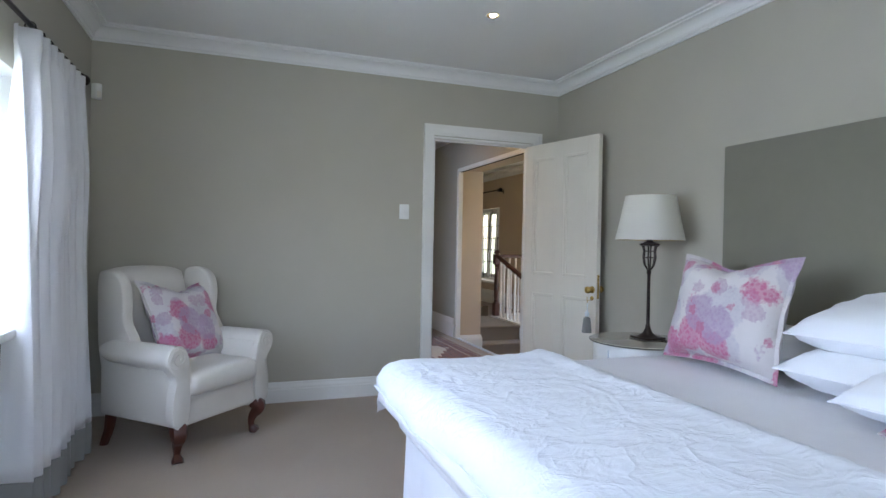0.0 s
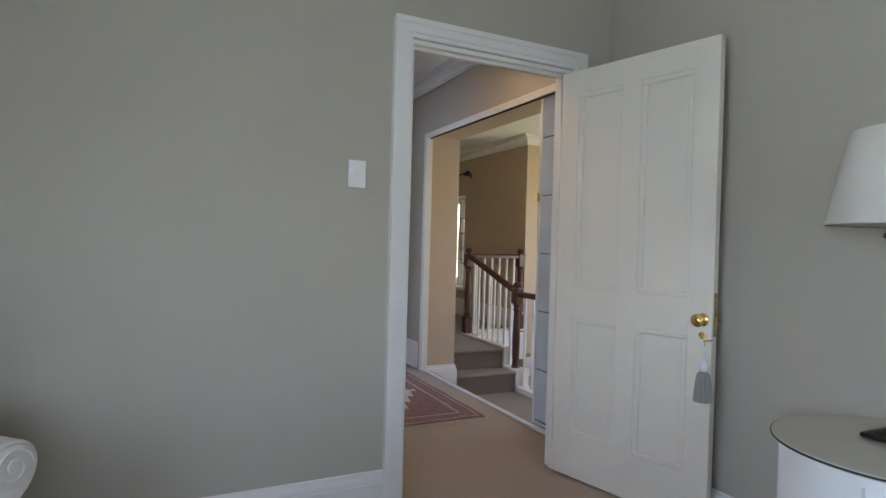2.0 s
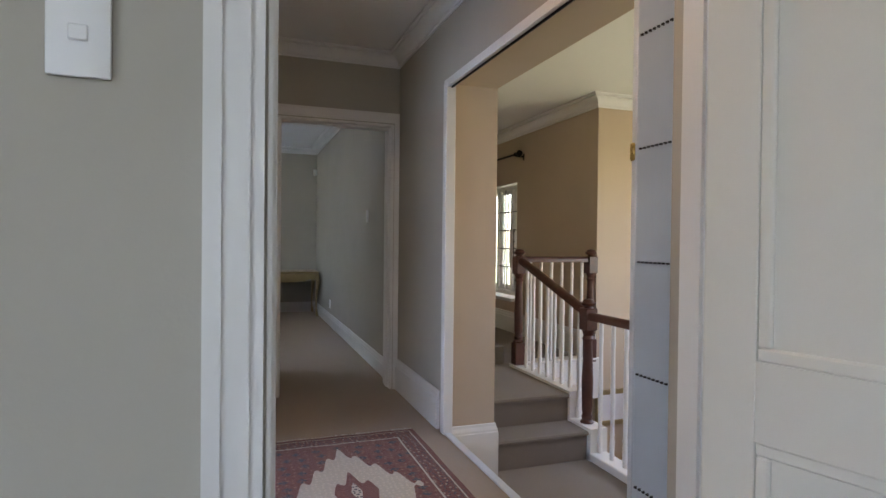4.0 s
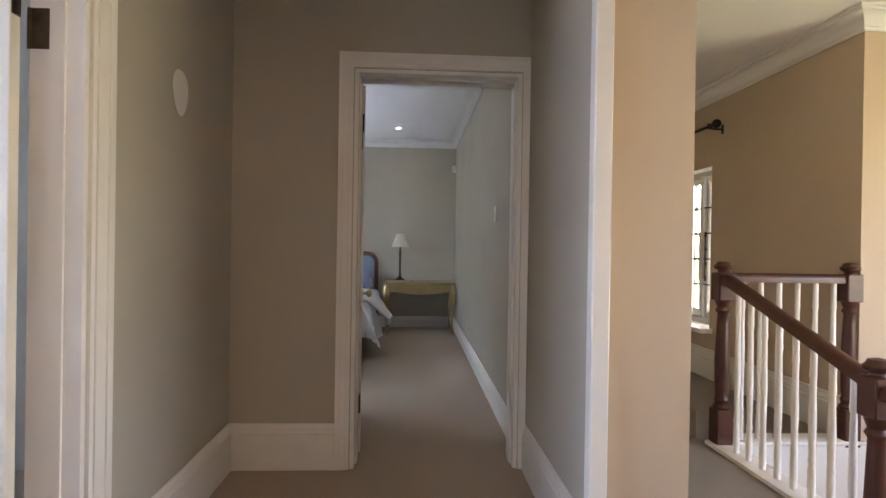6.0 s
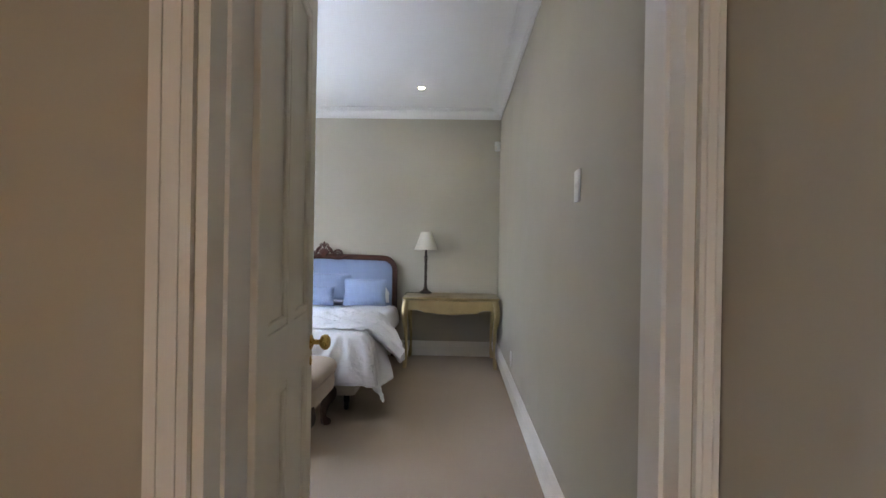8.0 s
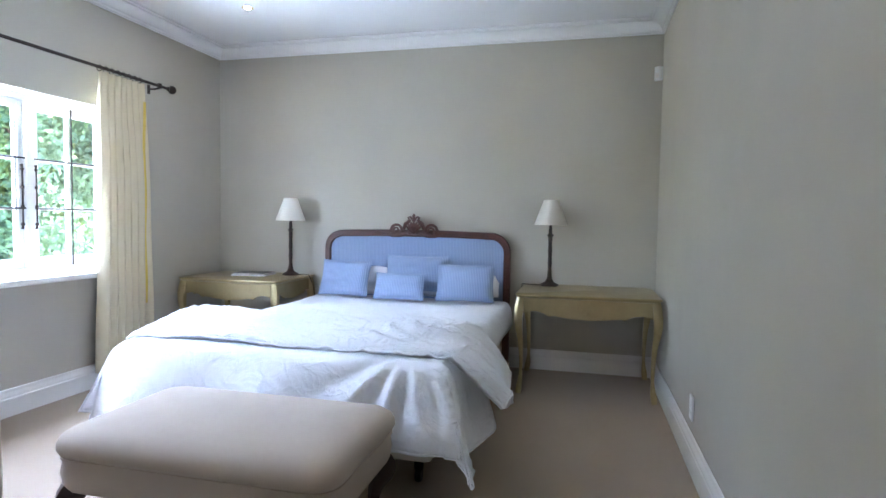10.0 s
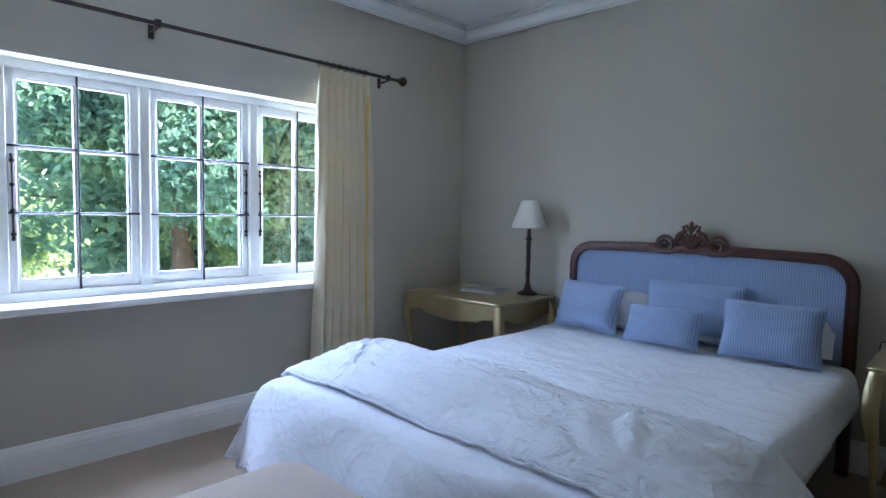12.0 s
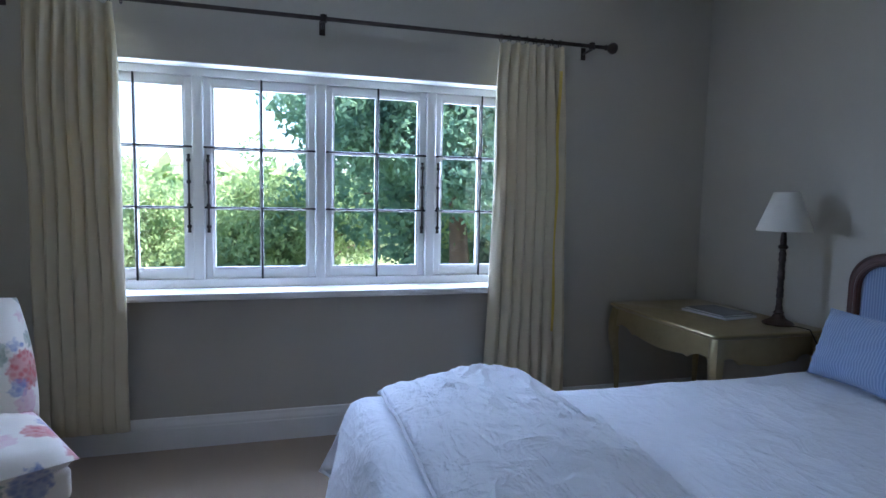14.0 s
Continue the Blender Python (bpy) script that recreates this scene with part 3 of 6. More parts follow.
door_leaf("door_leaf_2", 0.77, 2.065, pose(1.706, 7.662, 0.012, 0, 0, 95.4), "open white painted four-panel door with brass knobs", True, kz=0.835)
door_leaf("door_leaf_3", 0.85, 2.04, pose(0.893, 6.075, 0.012, 0, 0, 181), "open white painted four-panel door, daylight on its face", True)

# key tassel on the open bedroom door
te = thing("key_tassel", 2.372, 3.122, 0.46, 0, "grey silk tassel hanging from a brass key", "tassel")
bm = bmesh.new()
tube(bm, [(0.0, 0, 0.375), (-0.004, 0, 0.36), (0, 0, 0.34), (0.004, 0, 0.33)], 0.003, 6)
tube(bm, [(0.045, 0.0, 0.352), (0.0, 0, 0.352)], 0.003, 6)
part("key", bm, M_BRASS, te)
bm = bmesh.new()
tube(bm, [(0.004, 0, 0.335), (0.0, 0, 0.31), (0.003, 0, 0.27)], 0.004, 6)
lathe(bm, [(0.006, 0.275), (0.016, 0.262), (0.017, 0.245), (0.010, 0.232)], 12)
part("cord", bm, M_FOLD, te)
bm = bmesh.new()
lathe(bm, [(0.010, 0.232), (0.022, 0.222), (0.027, 0.19), (0.031, 0.14), (0.033, 0.115)], 28, flute=0.08, flutes=14)
part("skirt", bm, M_HEM, te, "grey silk tassel threads")

# ---- windows ----


def casement_window(name, m, widths, z0, z1, rows, label, bars=True, stays=True, sill=0.09, inset=0.11, wall_t=0.25):
    """A row of casements. Local x along the wall, y outwards from the room, z up; the wall's room face is y 0."""
    e = new(name)
    e.matrix_world = m
    tagged(e, label, "window", "", "structure")
    total = sum(widths)
    d0, d1 = inset, inset + 0.07
    bm = bmesh.new()
    fr = 0.045
    box(bm, 0, fr, d0, d1, z0, z1)
    box(bm, total - fr, total, d0, d1, z0, z1)
    box(bm, fr, total - fr, d0, d1, z0, z0 + fr)
    box(bm, fr, total - fr, d0, d1, z1 - fr, z1)
    part("window_frame", bm, M_TRIM, e, smooth=False)
    x = 0
    for w in widths[:-1]:
        x += w
        bm = bmesh.new()
        soft_box(bm, x - 0.027, x + 0.027, d0 - 0.004, d1, z0 + fr, z1 - fr, 0.004, 1)
        part("mullion", bm, M_TRIM, e, smooth=False)
    bm = bmesh.new()
    soft_box(bm, -0.05, total + 0.05, -sill, 0.0, z0 - 0.035, z0 + 0.002, 0.008, 2)
    box(bm, 0.001, total - 0.001, 0.0, d0, z0 - 0.02, z0 + 0.001)
    part("window_sill", bm, M_TRIM, e, smooth=False)
    bm = bmesh.new()
    box(bm, 0.001, 0.006, 0.001, d0, z0 + 0.003, z1 - 0.001)
    box(bm, total - 0.006, total - 0.001, 0.001, d0, z0 + 0.003, z1 - 0.001)
    box(bm, 0.006, total - 0.006, 0.001, d0, z1 - 0.006, z1 - 0.001)
    part("reveal_lining", bm, M_TRIM, e, smooth=False)
    x = 0
    for i, w in enumerate(widths):
        a = x + (fr if i == 0 else 0.029)
        b = x + w - (fr if i == len(widths) - 1 else 0.029)
        x += w
        c0, c1 = z0 + fr + 0.002, z1 - fr - 0.002
        st, rb = 0.036, 0.048
        bm = bmesh.new()
        y0, y1 = d0 + 0.020, d0 + 0.058
        soft_box(bm, a, a + st, y0, y1, c0, c1, 0.003, 1)
        soft_box(bm, b - st, b, y0, y1, c0, c1, 0.003, 1)
        box(bm, a + st, b - st, y0 + 0.001, y1, c0, c0 + rb)
        box(bm, a + st, b - st, y0 + 0.001, y1, c1 - st, c1)
        sash = part("sash", bm, M_TRIM, e, smooth=False)
        gx0, gx1, gz0, gz1 = a + st + 0.011, b - st - 0.011, c0 + rb + 0.011, c1 - st - 0.011
        bm = bmesh.new()
        for q0, q1, r0, r1 in ((a + st, gx0, c0 + rb, c1 - st), (gx1, b - st, c0 + rb, c1 - st), (gx0, gx1, c0 + rb, gz0), (gx0, gx1, gz1, c1 - st)):
            box(bm, q0, q1, y0 + 0.010, y1 - 0.006, r0, r1)
        part("glazing_bead", bm, M_TRIM, sash, smooth=False)
        xm = (gx0 + gx1) / 2
        bm = bmesh.new()
        box(bm, xm - 0.009, xm + 0.009, y0 + 0.008, y1 - 0.004, gz0, gz1)
        for k in range(1, rows):
            z = gz0 + (gz1 - gz0) * k / rows
            box(bm, gx0, gx1, y0 + 0.009, y1 - 0.005, z - 0.008, z + 0.008)
        part("glazing_bar", bm, M_TRIM, sash, smooth=False)
        for cx in ((gx0, xm - 0.009), (xm + 0.009, gx1)):
            for k in range(rows):
                za, zb = gz0 + (gz1 - gz0) * k / rows, gz0 + (gz1 - gz0) * (k + 1) / rows
                bm = bmesh.new()
                box(bm, cx[0], cx[1], y0 + 0.018, y0 + 0.021, za, zb)
                pane = part("pane", bm, M_GLASS, sash, smooth=False)
                pane.visible_shadow = False
        if bars:
            bm = bmesh.new()
            tube(bm, [(xm + 0.004, y0 - 0.012, c0 - 0.02), (xm + 0.004, y0 - 0.012, c1 + 0.005)], 0.0055, 6)
            for k in range(1, rows):
                z = gz0 + (gz1 - gz0) * k / rows
                tube(bm, [(a - 0.01, y0 - 0.012, z + 0.004), (b + 0.01, y0 - 0.012, z + 0.004)], 0.0055, 6)
            part("burglar_bar", bm, M_BLACK, sash, "thin black burglar bars")
        if stays:
            hx = b - st / 2 if i % 2 == 0 else a + st / 2
            bm = bmesh.new()
            zc = (gz0 + gz1) / 2 - 0.08
            tube(bm, [(hx, y0 - 0.008, zc - 0.2), (hx, y0 - 0.014, zc - 0.17), (hx, y0 - 0.014, zc + 0.17), (hx, y0 - 0.008, zc + 0.2)], [0.009, 0.0055, 0.0055, 0.009], 8)
            for dz in (-0.17, -0.06, 0.06, 0.17):
                lathe(bm, [(0.006, -0.01), (0.011, -0.006), (0.011, 0.006), (0.006, 0.01)], 10, at=(hx, y0 - 0.012, zc + dz))
            part("espagnolette", bm, M_BRONZE, sash, "tall dark bronze window bolt with knuckles")
    return e


# local x runs north for windows in the west wall: outwards is -x
casement_window("window_2", pose(-1.19, 9.08, 0, 0, 0, 90), [0.615] * 4, 0.80, 1.93, 3, "white four-light casement window, small panes, daylight behind")
casement_window("window_1", pose(-0.98, 0.35, 0, 0, 0, 90), [0.5925] * 4, 0.82, 1.94, 3, "white four-light casement window beside the curtain")
# an added window, never in view, round the south fill lamp
casement_window("window_5", pose(1.1, -1.60, 0, 0, 0, 180), [0.6] * 3, 0.82, 1.94, 3, "unseen three-light white casement window behind the bed's foot, added for fill light", inset=0.03)
casement_window("window_3", pose(-0.98, 4.60, 0, 0, 0, 90), [0.6, 0.6], 0.80, 2.0, 3, "white two-light casement window of the side room")
casement_window("window_4", STAIR @ pose(4.25, 10.0, 0, 0, 0, -90), [0.35] * 4, 0.58, 1.83, 5, "white small-paned landing window, overexposed daylight")

# ---- stairs to the landing ----
bm = bmesh.new()
for prof in ([(6.08, -0.15), (6.08, 0.0), (6.062, 0.004), (6.058, 0.018), (6.066, 0.026), (6.12, 0.026), (6.3, 0.026), (6.3, -0.15)],
             [(6.3, -0.15), (6.3, 0.17), (6.284, 0.174), (6.278, 0.19), (6.286, 0.2), (6.34, 0.2), (7.25, 0.2), (7.25, -0.15)],
             [(7.25, -0.15), (7.25, 0.34), (10.6, 0.34), (10.6, -0.15)]):
    prism(bm, prof, "x", STAIR_X, 3.46)
box(bm, 3.46, 4.25, 7.2, 10.6, -0.15, 0.2)
grown(structure("stairs_to_landing", bm, M_STAIR, "short carpeted stair up to the landing", "stairs"))
bm = bmesh.new()
prism(bm, [(6.04, -0.3), (6.04, 0.045), (6.275, 0.045), (6.275, 0.218), (7.16, 0.218), (7.16, -0.3)], "x", 3.46, 3.58)
grown(structure("trim_stair_string", bm, M_TRIM, "white painted stepped stair string", "trim"))
bm = bmesh.new()
box(bm, 3.58, 4.25, 7.08, 7.2, -0.1, 0.218)
soft_box(bm, 3.58, 4.25, 7.065, 7.21, 0.218, 0.235, 0.004, 1)
grown(structure("trim_landing_fascia", bm, M_TRIM, "white painted fascia of the landing edge", "trim"))
bm = bmesh.new()
soft_box(bm, 3.46, 3.58, 4.12, 6.1, -0.15, -0.10, 0.006, 1)
grown(structure("trim_balustrade_plinth", bm, M_TRIM, "white plinth below the balusters", "trim"))

# ---- balustrade ----


def newel(x, y, z, top):
    h = top - z
    e = thing("newel_post", x, y, z, 0, "turned mahogany newel post with a moulded cap", "newel post", "newel posts of the landing")
    bm = bmesh.new()
    soft_box(bm, -0.042, 0.042, -0.042, 0.042, 0, 0.19, 0.005, 1)
    part("base_block", bm, M_MAHOG, e)
    bm = bmesh.new()
    s = h - 0.19 - 0.2
    lathe(bm, [(0.04, 0.188), (0.043, 0.20), (0.03, 0.215), (0.036, 0.235), (0.028, 0.25), (0.033, 0.28), (0.036, 0.19 + s * 0.45), (0.028, 0.19 + s * 0.8), (0.026, 0.19 + s * 0.88), (0.037, 0.19 + s * 0.91), (0.028, 0.19 + s * 0.94), (0.04, 0.19 + s)], 18)
    part("shaft", bm, M_MAHOG, e)
    bm = bmesh.new()
    soft_box(bm, -0.042, 0.042, -0.042, 0.042, h - 0.2, h - 0.06, 0.005, 1)
    part("head_block", bm, M_MAHOG, e)
    bm = bmesh.new()
    lathe(bm, [(0.03, h - 0.06), (0.026, h - 0.05), (0.044, h - 0.04), (0.047, h - 0.028), (0.036, h - 0.018), (0.03, h - 0.006), (0.004, h)], 18)
    part("cap", bm, M_MAHOG, e)
    return grown(e)


NW3, NW1, NW2 = (3.52, 6.17), (3.52, 7.12), (4.18, 7.12)
newel(*NW3, -0.15, 0.83)
newel(*NW1, 0.2, 1.13)
newel(*NW2, 0.2, 1.13)


def handrail(p, q, label):
    d = (Vector(q) - Vector(p)).normalized()
    side = d.cross(Vector((0, 0, 1))).normalized()
    up = side.cross(d)
    prof = [(-0.028, -0.022), (0.028, -0.022), (0.030, 0.0), (0.026, 0.014), (0.014, 0.024), (-0.014, 0.024), (-0.026, 0.014), (-0.030, 0.0)]
    bm = bmesh.new()
    a = [bm.verts.new(Vector(p) + side * u + up * w) for u, w in prof]
    b = [bm.verts.new(Vector(q) + side * u + up * w) for u, w in prof]
    bm.faces.new(a)
    bm.faces.new(b[::-1])
    for i in range(8):
        bm.faces.new((a[i], b[i], b[(i + 1) % 8], a[(i + 1) % 8]))
    ob = mesh_object("handrail", bm, M_MAHOG, None, True)
    return grown(tagged(ob, label, "handrail"))


RZ = 0.72
handrail((3.52, 6.212, RZ + 0.03), (3.52, 7.08, 1.04), "sloping polished mahogany handrail")
handrail((3.52, 6.128, RZ), (3.52, 4.11, RZ), "level polished mahogany handrail beside the stairwell")
handrail((3.562, 7.12, 1.045), (4.138, 7.12, 1.045), "level polished mahogany handrail of the landing")


def baluster(x, y, z0, z1):
    bm = bmesh.new()
    h = z1 - z0
    lathe(bm, [(0.014, 0), (0.014, 0.12), (0.011, 0.135), (0.015, 0.15), (0.0115, 0.17), (0.0145, h * 0.5), (0.011, h - 0.14), (0.0145, h - 0.12), (0.0125, h - 0.1), (0.0125, h)], 10)
    ob = mesh_object("baluster", bm, M_TRIM, None, True)
    ob.matrix_world = pose(x, y, z0)
    grown(tagged(ob, "slim white painted turned baluster", "baluster", "balusters round the stairwell"))


for i in range(8):
    y = 6.27 + i * 0.102
    zb = 0.045 if y < 6.275 else 0.218
    baluster(3.52, y, zb, RZ + 0.01 + (y - 6.212) / 0.868 * (1.04 - RZ - 0.03) + 0.005)
for i in range(16):
    baluster(3.52, 6.03 - i * 0.12, -0.10, RZ - 0.02)
for i in range(6):
    baluster(3.62 + i * 0.095, 7.12, 0.235, 1.025)

# picture frame low in the stairwell
pf = thing("picture_frame", 4.45, 7.128, -0.35, 0, "gilt framed picture hanging low in the stairwell", "picture")
bm = bmesh.new()
for b in ((-0.2, 0.2, 0.26, 0.3), (-0.2, 0.2, 0, 0.04), (-0.2, -0.16, 0.04, 0.26), (0.16, 0.2, 0.04, 0.26)):
    soft_box(bm, b[0], b[1], -0.02, 0.008, b[2], b[3], 0.005, 1)
part("frame", bm, M_GOLD, pf)
bm = bmesh.new()
box(bm, -0.16, 0.16, -0.008, 0.008, 0.04, 0.26)
part("sheet", bm, M_SHEET, pf, smooth=False)
grown(pf)

# ---- folding door and its track ----
fd = thing("folding_door", 2.668, 4.405, 0.015, 0, "folded-back grey vinyl concertina door with dotted slots", "folding door")
bm = bmesh.new()
N = 22
pts = []
for i in range(N + 1):
    pts.append((0.014 if i % 2 else -0.014, 0.215 * i / N))
poly = [(x - 0.0, y) for x, y in pts] + [(x + 0.05, y) for x, y in reversed(pts)]
a = [bm.verts.new((x, y, 0)) for x, y in poly]
b = [bm.verts.new((x, y, 2.11)) for x, y in poly]
n = len(poly)
for i in range(n):
    bm.faces.new((a[i], b[i], b[(i + 1) % n], a[(i + 1) % n]))
bm.faces.new(a)
bm.faces.new(b[::-1])
part("curtain", bm, M_FOLD, fd, smooth=False)
for z in (0.02, 0.35, 0.727, 1.10, 1.475, 1.85):
    bm = bmesh.new()
    for i in range(11):
        box(bm, -0.0165, -0.006, 0.005 + i * 0.0194, 0.014 + i * 0.0194, z, z + 0.006)
    part("slot_row", bm, M_BLACK, fd, smooth=False)
bm = bmesh.new()
soft_box(bm, -0.02, 0.055, 0.215, 0.242, 0, 2.11, 0.004, 1)
lead = part("lead_post", bm, M_FOLD, fd)
bm = bmesh.new()
soft_box(bm, -0.032, -0.02, 0.216, 0.238, 1.44, 1.50, 0.005, 1)
part("catch", bm, M_BRASS, lead, "small brass catch")
bm = bmesh.new()
box(bm, 2.600, 2.634, 4.404, 6.326, 2.124, 2.146)
box(bm, 2.585, 2.600, 4.38, 6.35, 2.118, 2.165)
structure("trim_folding_track", bm, M_TRIM, "white metal track along the head of the opening", "trim")
bm = bmesh.new()
box(bm, 2.612, 2.618, 4.41, 6.32, 2.112, 2.124)
structure("trim_track_slot", bm, M_BLACK, "dark runner slot in the door track", "trim")
bm = bmesh.new()
soft_box(bm, 2.58, 2.642, 6.294, 6.35, 0.0, 2.146, 0.004, 1)
structure("trim_folding_jamb", bm, M_TRIM, "white metal receiving jamb of the folding door", "trim")
bm = bmesh.new()
soft_box(bm, 2.59, 2.632, 4.41, 6.294, 0.0, 0.012, 0.003, 1)
structure("trim_threshold_track", bm, M_FOLD, "grey metal floor track of the folding door", "trim")

# ---- rug ----


def rug_material():
    m = mat("persian_rug_wool", (0.30, 0.07, 0.045), 0.95, vary=0.1, scale=6, bump=0.8, bscale=300, sheen=0.2)
    nt = m.node_tree
    b = nt.nodes["Principled BSDF"]
    co = nt.nodes.new("ShaderNodeTexCoord")
    sep = nt.nodes.new("ShaderNodeSeparateXYZ")
    nt.links.new(co.outputs["Object"], sep.inputs[0])

    def op(kind, a, c=None):
        n = nt.nodes.new("ShaderNodeMath")
        n.operation = kind
        for i, v in enumerate((a, c)):
            if v is None:
                continue
            if isinstance(v, (int, float)):
                n.inputs[i].default_value = v
            else:
                nt.links.new(v, n.inputs[i])
        return n.outputs[0]

    def mix(fac, a, c):
        n = nt.nodes.new("ShaderNodeMixRGB")
        nt.links.new(fac, n.inputs["Fac"])
        for key, v in (("Color1", a), ("Color2", c)):
            if isinstance(v, tuple):
                n.inputs[key].default_value = (*v, 1)
            else:
                nt.links.new(v, n.inputs[key])
        return n.outputs["Color"]

    ax, ay = op("ABSOLUTE", sep.outputs[0]), op("ABSOLUTE", sep.outputs[1])
    edge = op("MINIMUM", op("SUBTRACT", 0.50, ax), op("SUBTRACT", 0.78, ay))

    def motif(scale, lim):
        cb = nt.nodes.new("ShaderNodeCombineXYZ")
        nt.links.new(ax, cb.inputs[0])
        nt.links.new(ay, cb.inputs[1])
        v = nt.nodes.new("ShaderNodeTexVoronoi")
        v.voronoi_dimensions, v.distance = "2D", "MANHATTAN"
        v.inputs["Scale"].default_value, v.inputs["Randomness"].default_value = scale, 0.55
        nt.links.new(cb.outputs[0], v.inputs["Vector"])
        return op("LESS_THAN", v.outputs["Distance"], lim), v.outputs["Color"]

    small, _ = motif(24, 0.19)
    big, _ = motif(11, 0.30)
    fine, _ = motif(38, 0.30)
    cream, red, navy, rust = (0.52, 0.46, 0.38), (0.15, 0.032, 0.018), (0.03, 0.025, 0.04), (0.22, 0.07, 0.04)
    field = mix(big, mix(small, red, (0.30, 0.16, 0.10)), mix(fine, navy, (0.20, 0.08, 0.05)))
    border = mix(small, mix(fine, red, navy), (0.42, 0.30, 0.22))
    dia = op("ADD", op("MULTIPLY", ax, 2.6), op("MULTIPLY", ay, 1.5))
    wob = nt.nodes.new("ShaderNodeTexWave")
    wob.inputs["Scale"].default_value = 4
    nt.links.new(co.outputs["Object"], wob.inputs["Vector"])
    dia = op("ADD", dia, op("MULTIPLY", wob.outputs["Fac"], 0.12))
    med = mix(fine, cream, (0.62, 0.55, 0.46))
    inner = mix(small, red, rust)
    col = mix(op("LESS_THAN", dia, 0.86), field, med)
    col = mix(op("LESS_THAN", dia, 0.36), col, inner)
    col = mix(op("LESS_THAN", dia, 0.16), col, mix(fine, cream, navy))
    col = mix(op("LESS_THAN", edge, 0.135), col, cream)
    col = mix(op("LESS_THAN", edge, 0.125), col, border)
    col = mix(op("LESS_THAN", edge, 0.035), col, cream)
    col = mix(op("LESS_THAN", edge, 0.028), col, mix(small, red, navy))
    nt.links.new(col, b.inputs["Base Color"])
    return m


rug = thing("persian_rug", 1.93, 5.66, 0.0, 0, "red and cream patterned Persian rug with fringed ends on carpet", "rug")
bm = bmesh.new()
nx, ny = 14, 20
grid = [[bm.verts.new((-0.5 + i / nx, -0.78 + 1.56 * j / ny, 0.011 + 0.0015 * math.sin(i * 1.7 + j))) for i in range(nx + 1)] for j in range(ny + 1)]
for j in range(ny):
    for i in range(nx):
        bm.faces.new((grid[j][i], grid[j][i + 1], grid[j + 1][i + 1], grid[j + 1][i]))
ret = bmesh.ops.extrude_face_region(bm, geom=bm.faces[:])
for g in ret["geom"]:
    if isinstance(g, bmesh.types.BMVert):
        g.co.z = 0.001
part("woven_field", bm, rug_material(), rug)
for s in (-1, 1):
    bm = bmesh.new()
    for i in range(70):
        x = -0.495 + i * 0.01435
        dx = random.uniform(-0.008, 0.008)
        tube(bm, [(x, s * 0.778, 0.007), (x + dx * 0.5, s * 0.80, 0.005), (x + dx, s * (0.815 + random.uniform(0, 0.012)), 0.003)], 0.003, 4)
    part("fringe", bm, M_IVORY, rug, "cream knotted fringe")

small_rug = thing("landing_rug", 3.10, 7.62, 0.34, 0, "small rust and brown woven rug on the landing step", "rug")
bm = bmesh.new()
soft_box(bm, -0.20, 0.28, -0.33, 0.9, 0.0, 0.012, 0.004, 1)
part("woven_field", bm, mat("rust_rug_wool", (0.24, 0.10, 0.05), 0.95, vary=0.25, scale=22, grain=0.5, gscale=60, bump=0.8, bscale=250), small_rug)
grown(small_rug)

# ---- soft things ----


def cushion_mesh(w, h, t, n=18, ear=0.03, seed=0, chop=0.0):
    """A stuffed cushion standing in the local x-z plane, y its thickness, its base at z 0."""
    bm = bmesh.new()
    rows = {}
    for s in (1, -1):
        g = []
        for j in range(n + 1):
            r = []
            for i in range(n + 1):
                u, v = 2 * i / n - 1, 2 * j / n - 1
                rim = i in (0, n) or j in (0, n)
                if rim and s < 0:
                    r.append(rows[i, j])
                    continue
                pin = 1 - ear * 2 * ((1 - v * v) if abs(u) > abs(v) else (1 - u * u)) * max(abs(u), abs(v)) ** 3
                f = max(0.0, (1 - u ** 4) * (1 - v ** 4)) ** 0.55
                q = Vector((u * 3 + seed, v * 3, seed * 1.7))
                y = s * t / 2 * f * (1 + 0.16 * noise.noise(q)) + 0.006 * noise.noise(q * 3.1) * (1 if not rim else 0)
                vert = bm.verts.new((u * w / 2 * pin, y, h / 2 + v * h / 2 * pin - chop * math.exp(-(u / 0.45) ** 2) * ((v + 1) / 2) ** 3))
                if rim:
                    rows[i, j] = vert
                r.append(vert)
            g.append(r)
        for j in range(n):
            for i in range(n):
                q = (g[j][i], g[j][i + 1], g[j + 1][i + 1], g[j + 1][i])
                bm.faces.new(q if s < 0 else q[::-1])
    return bm


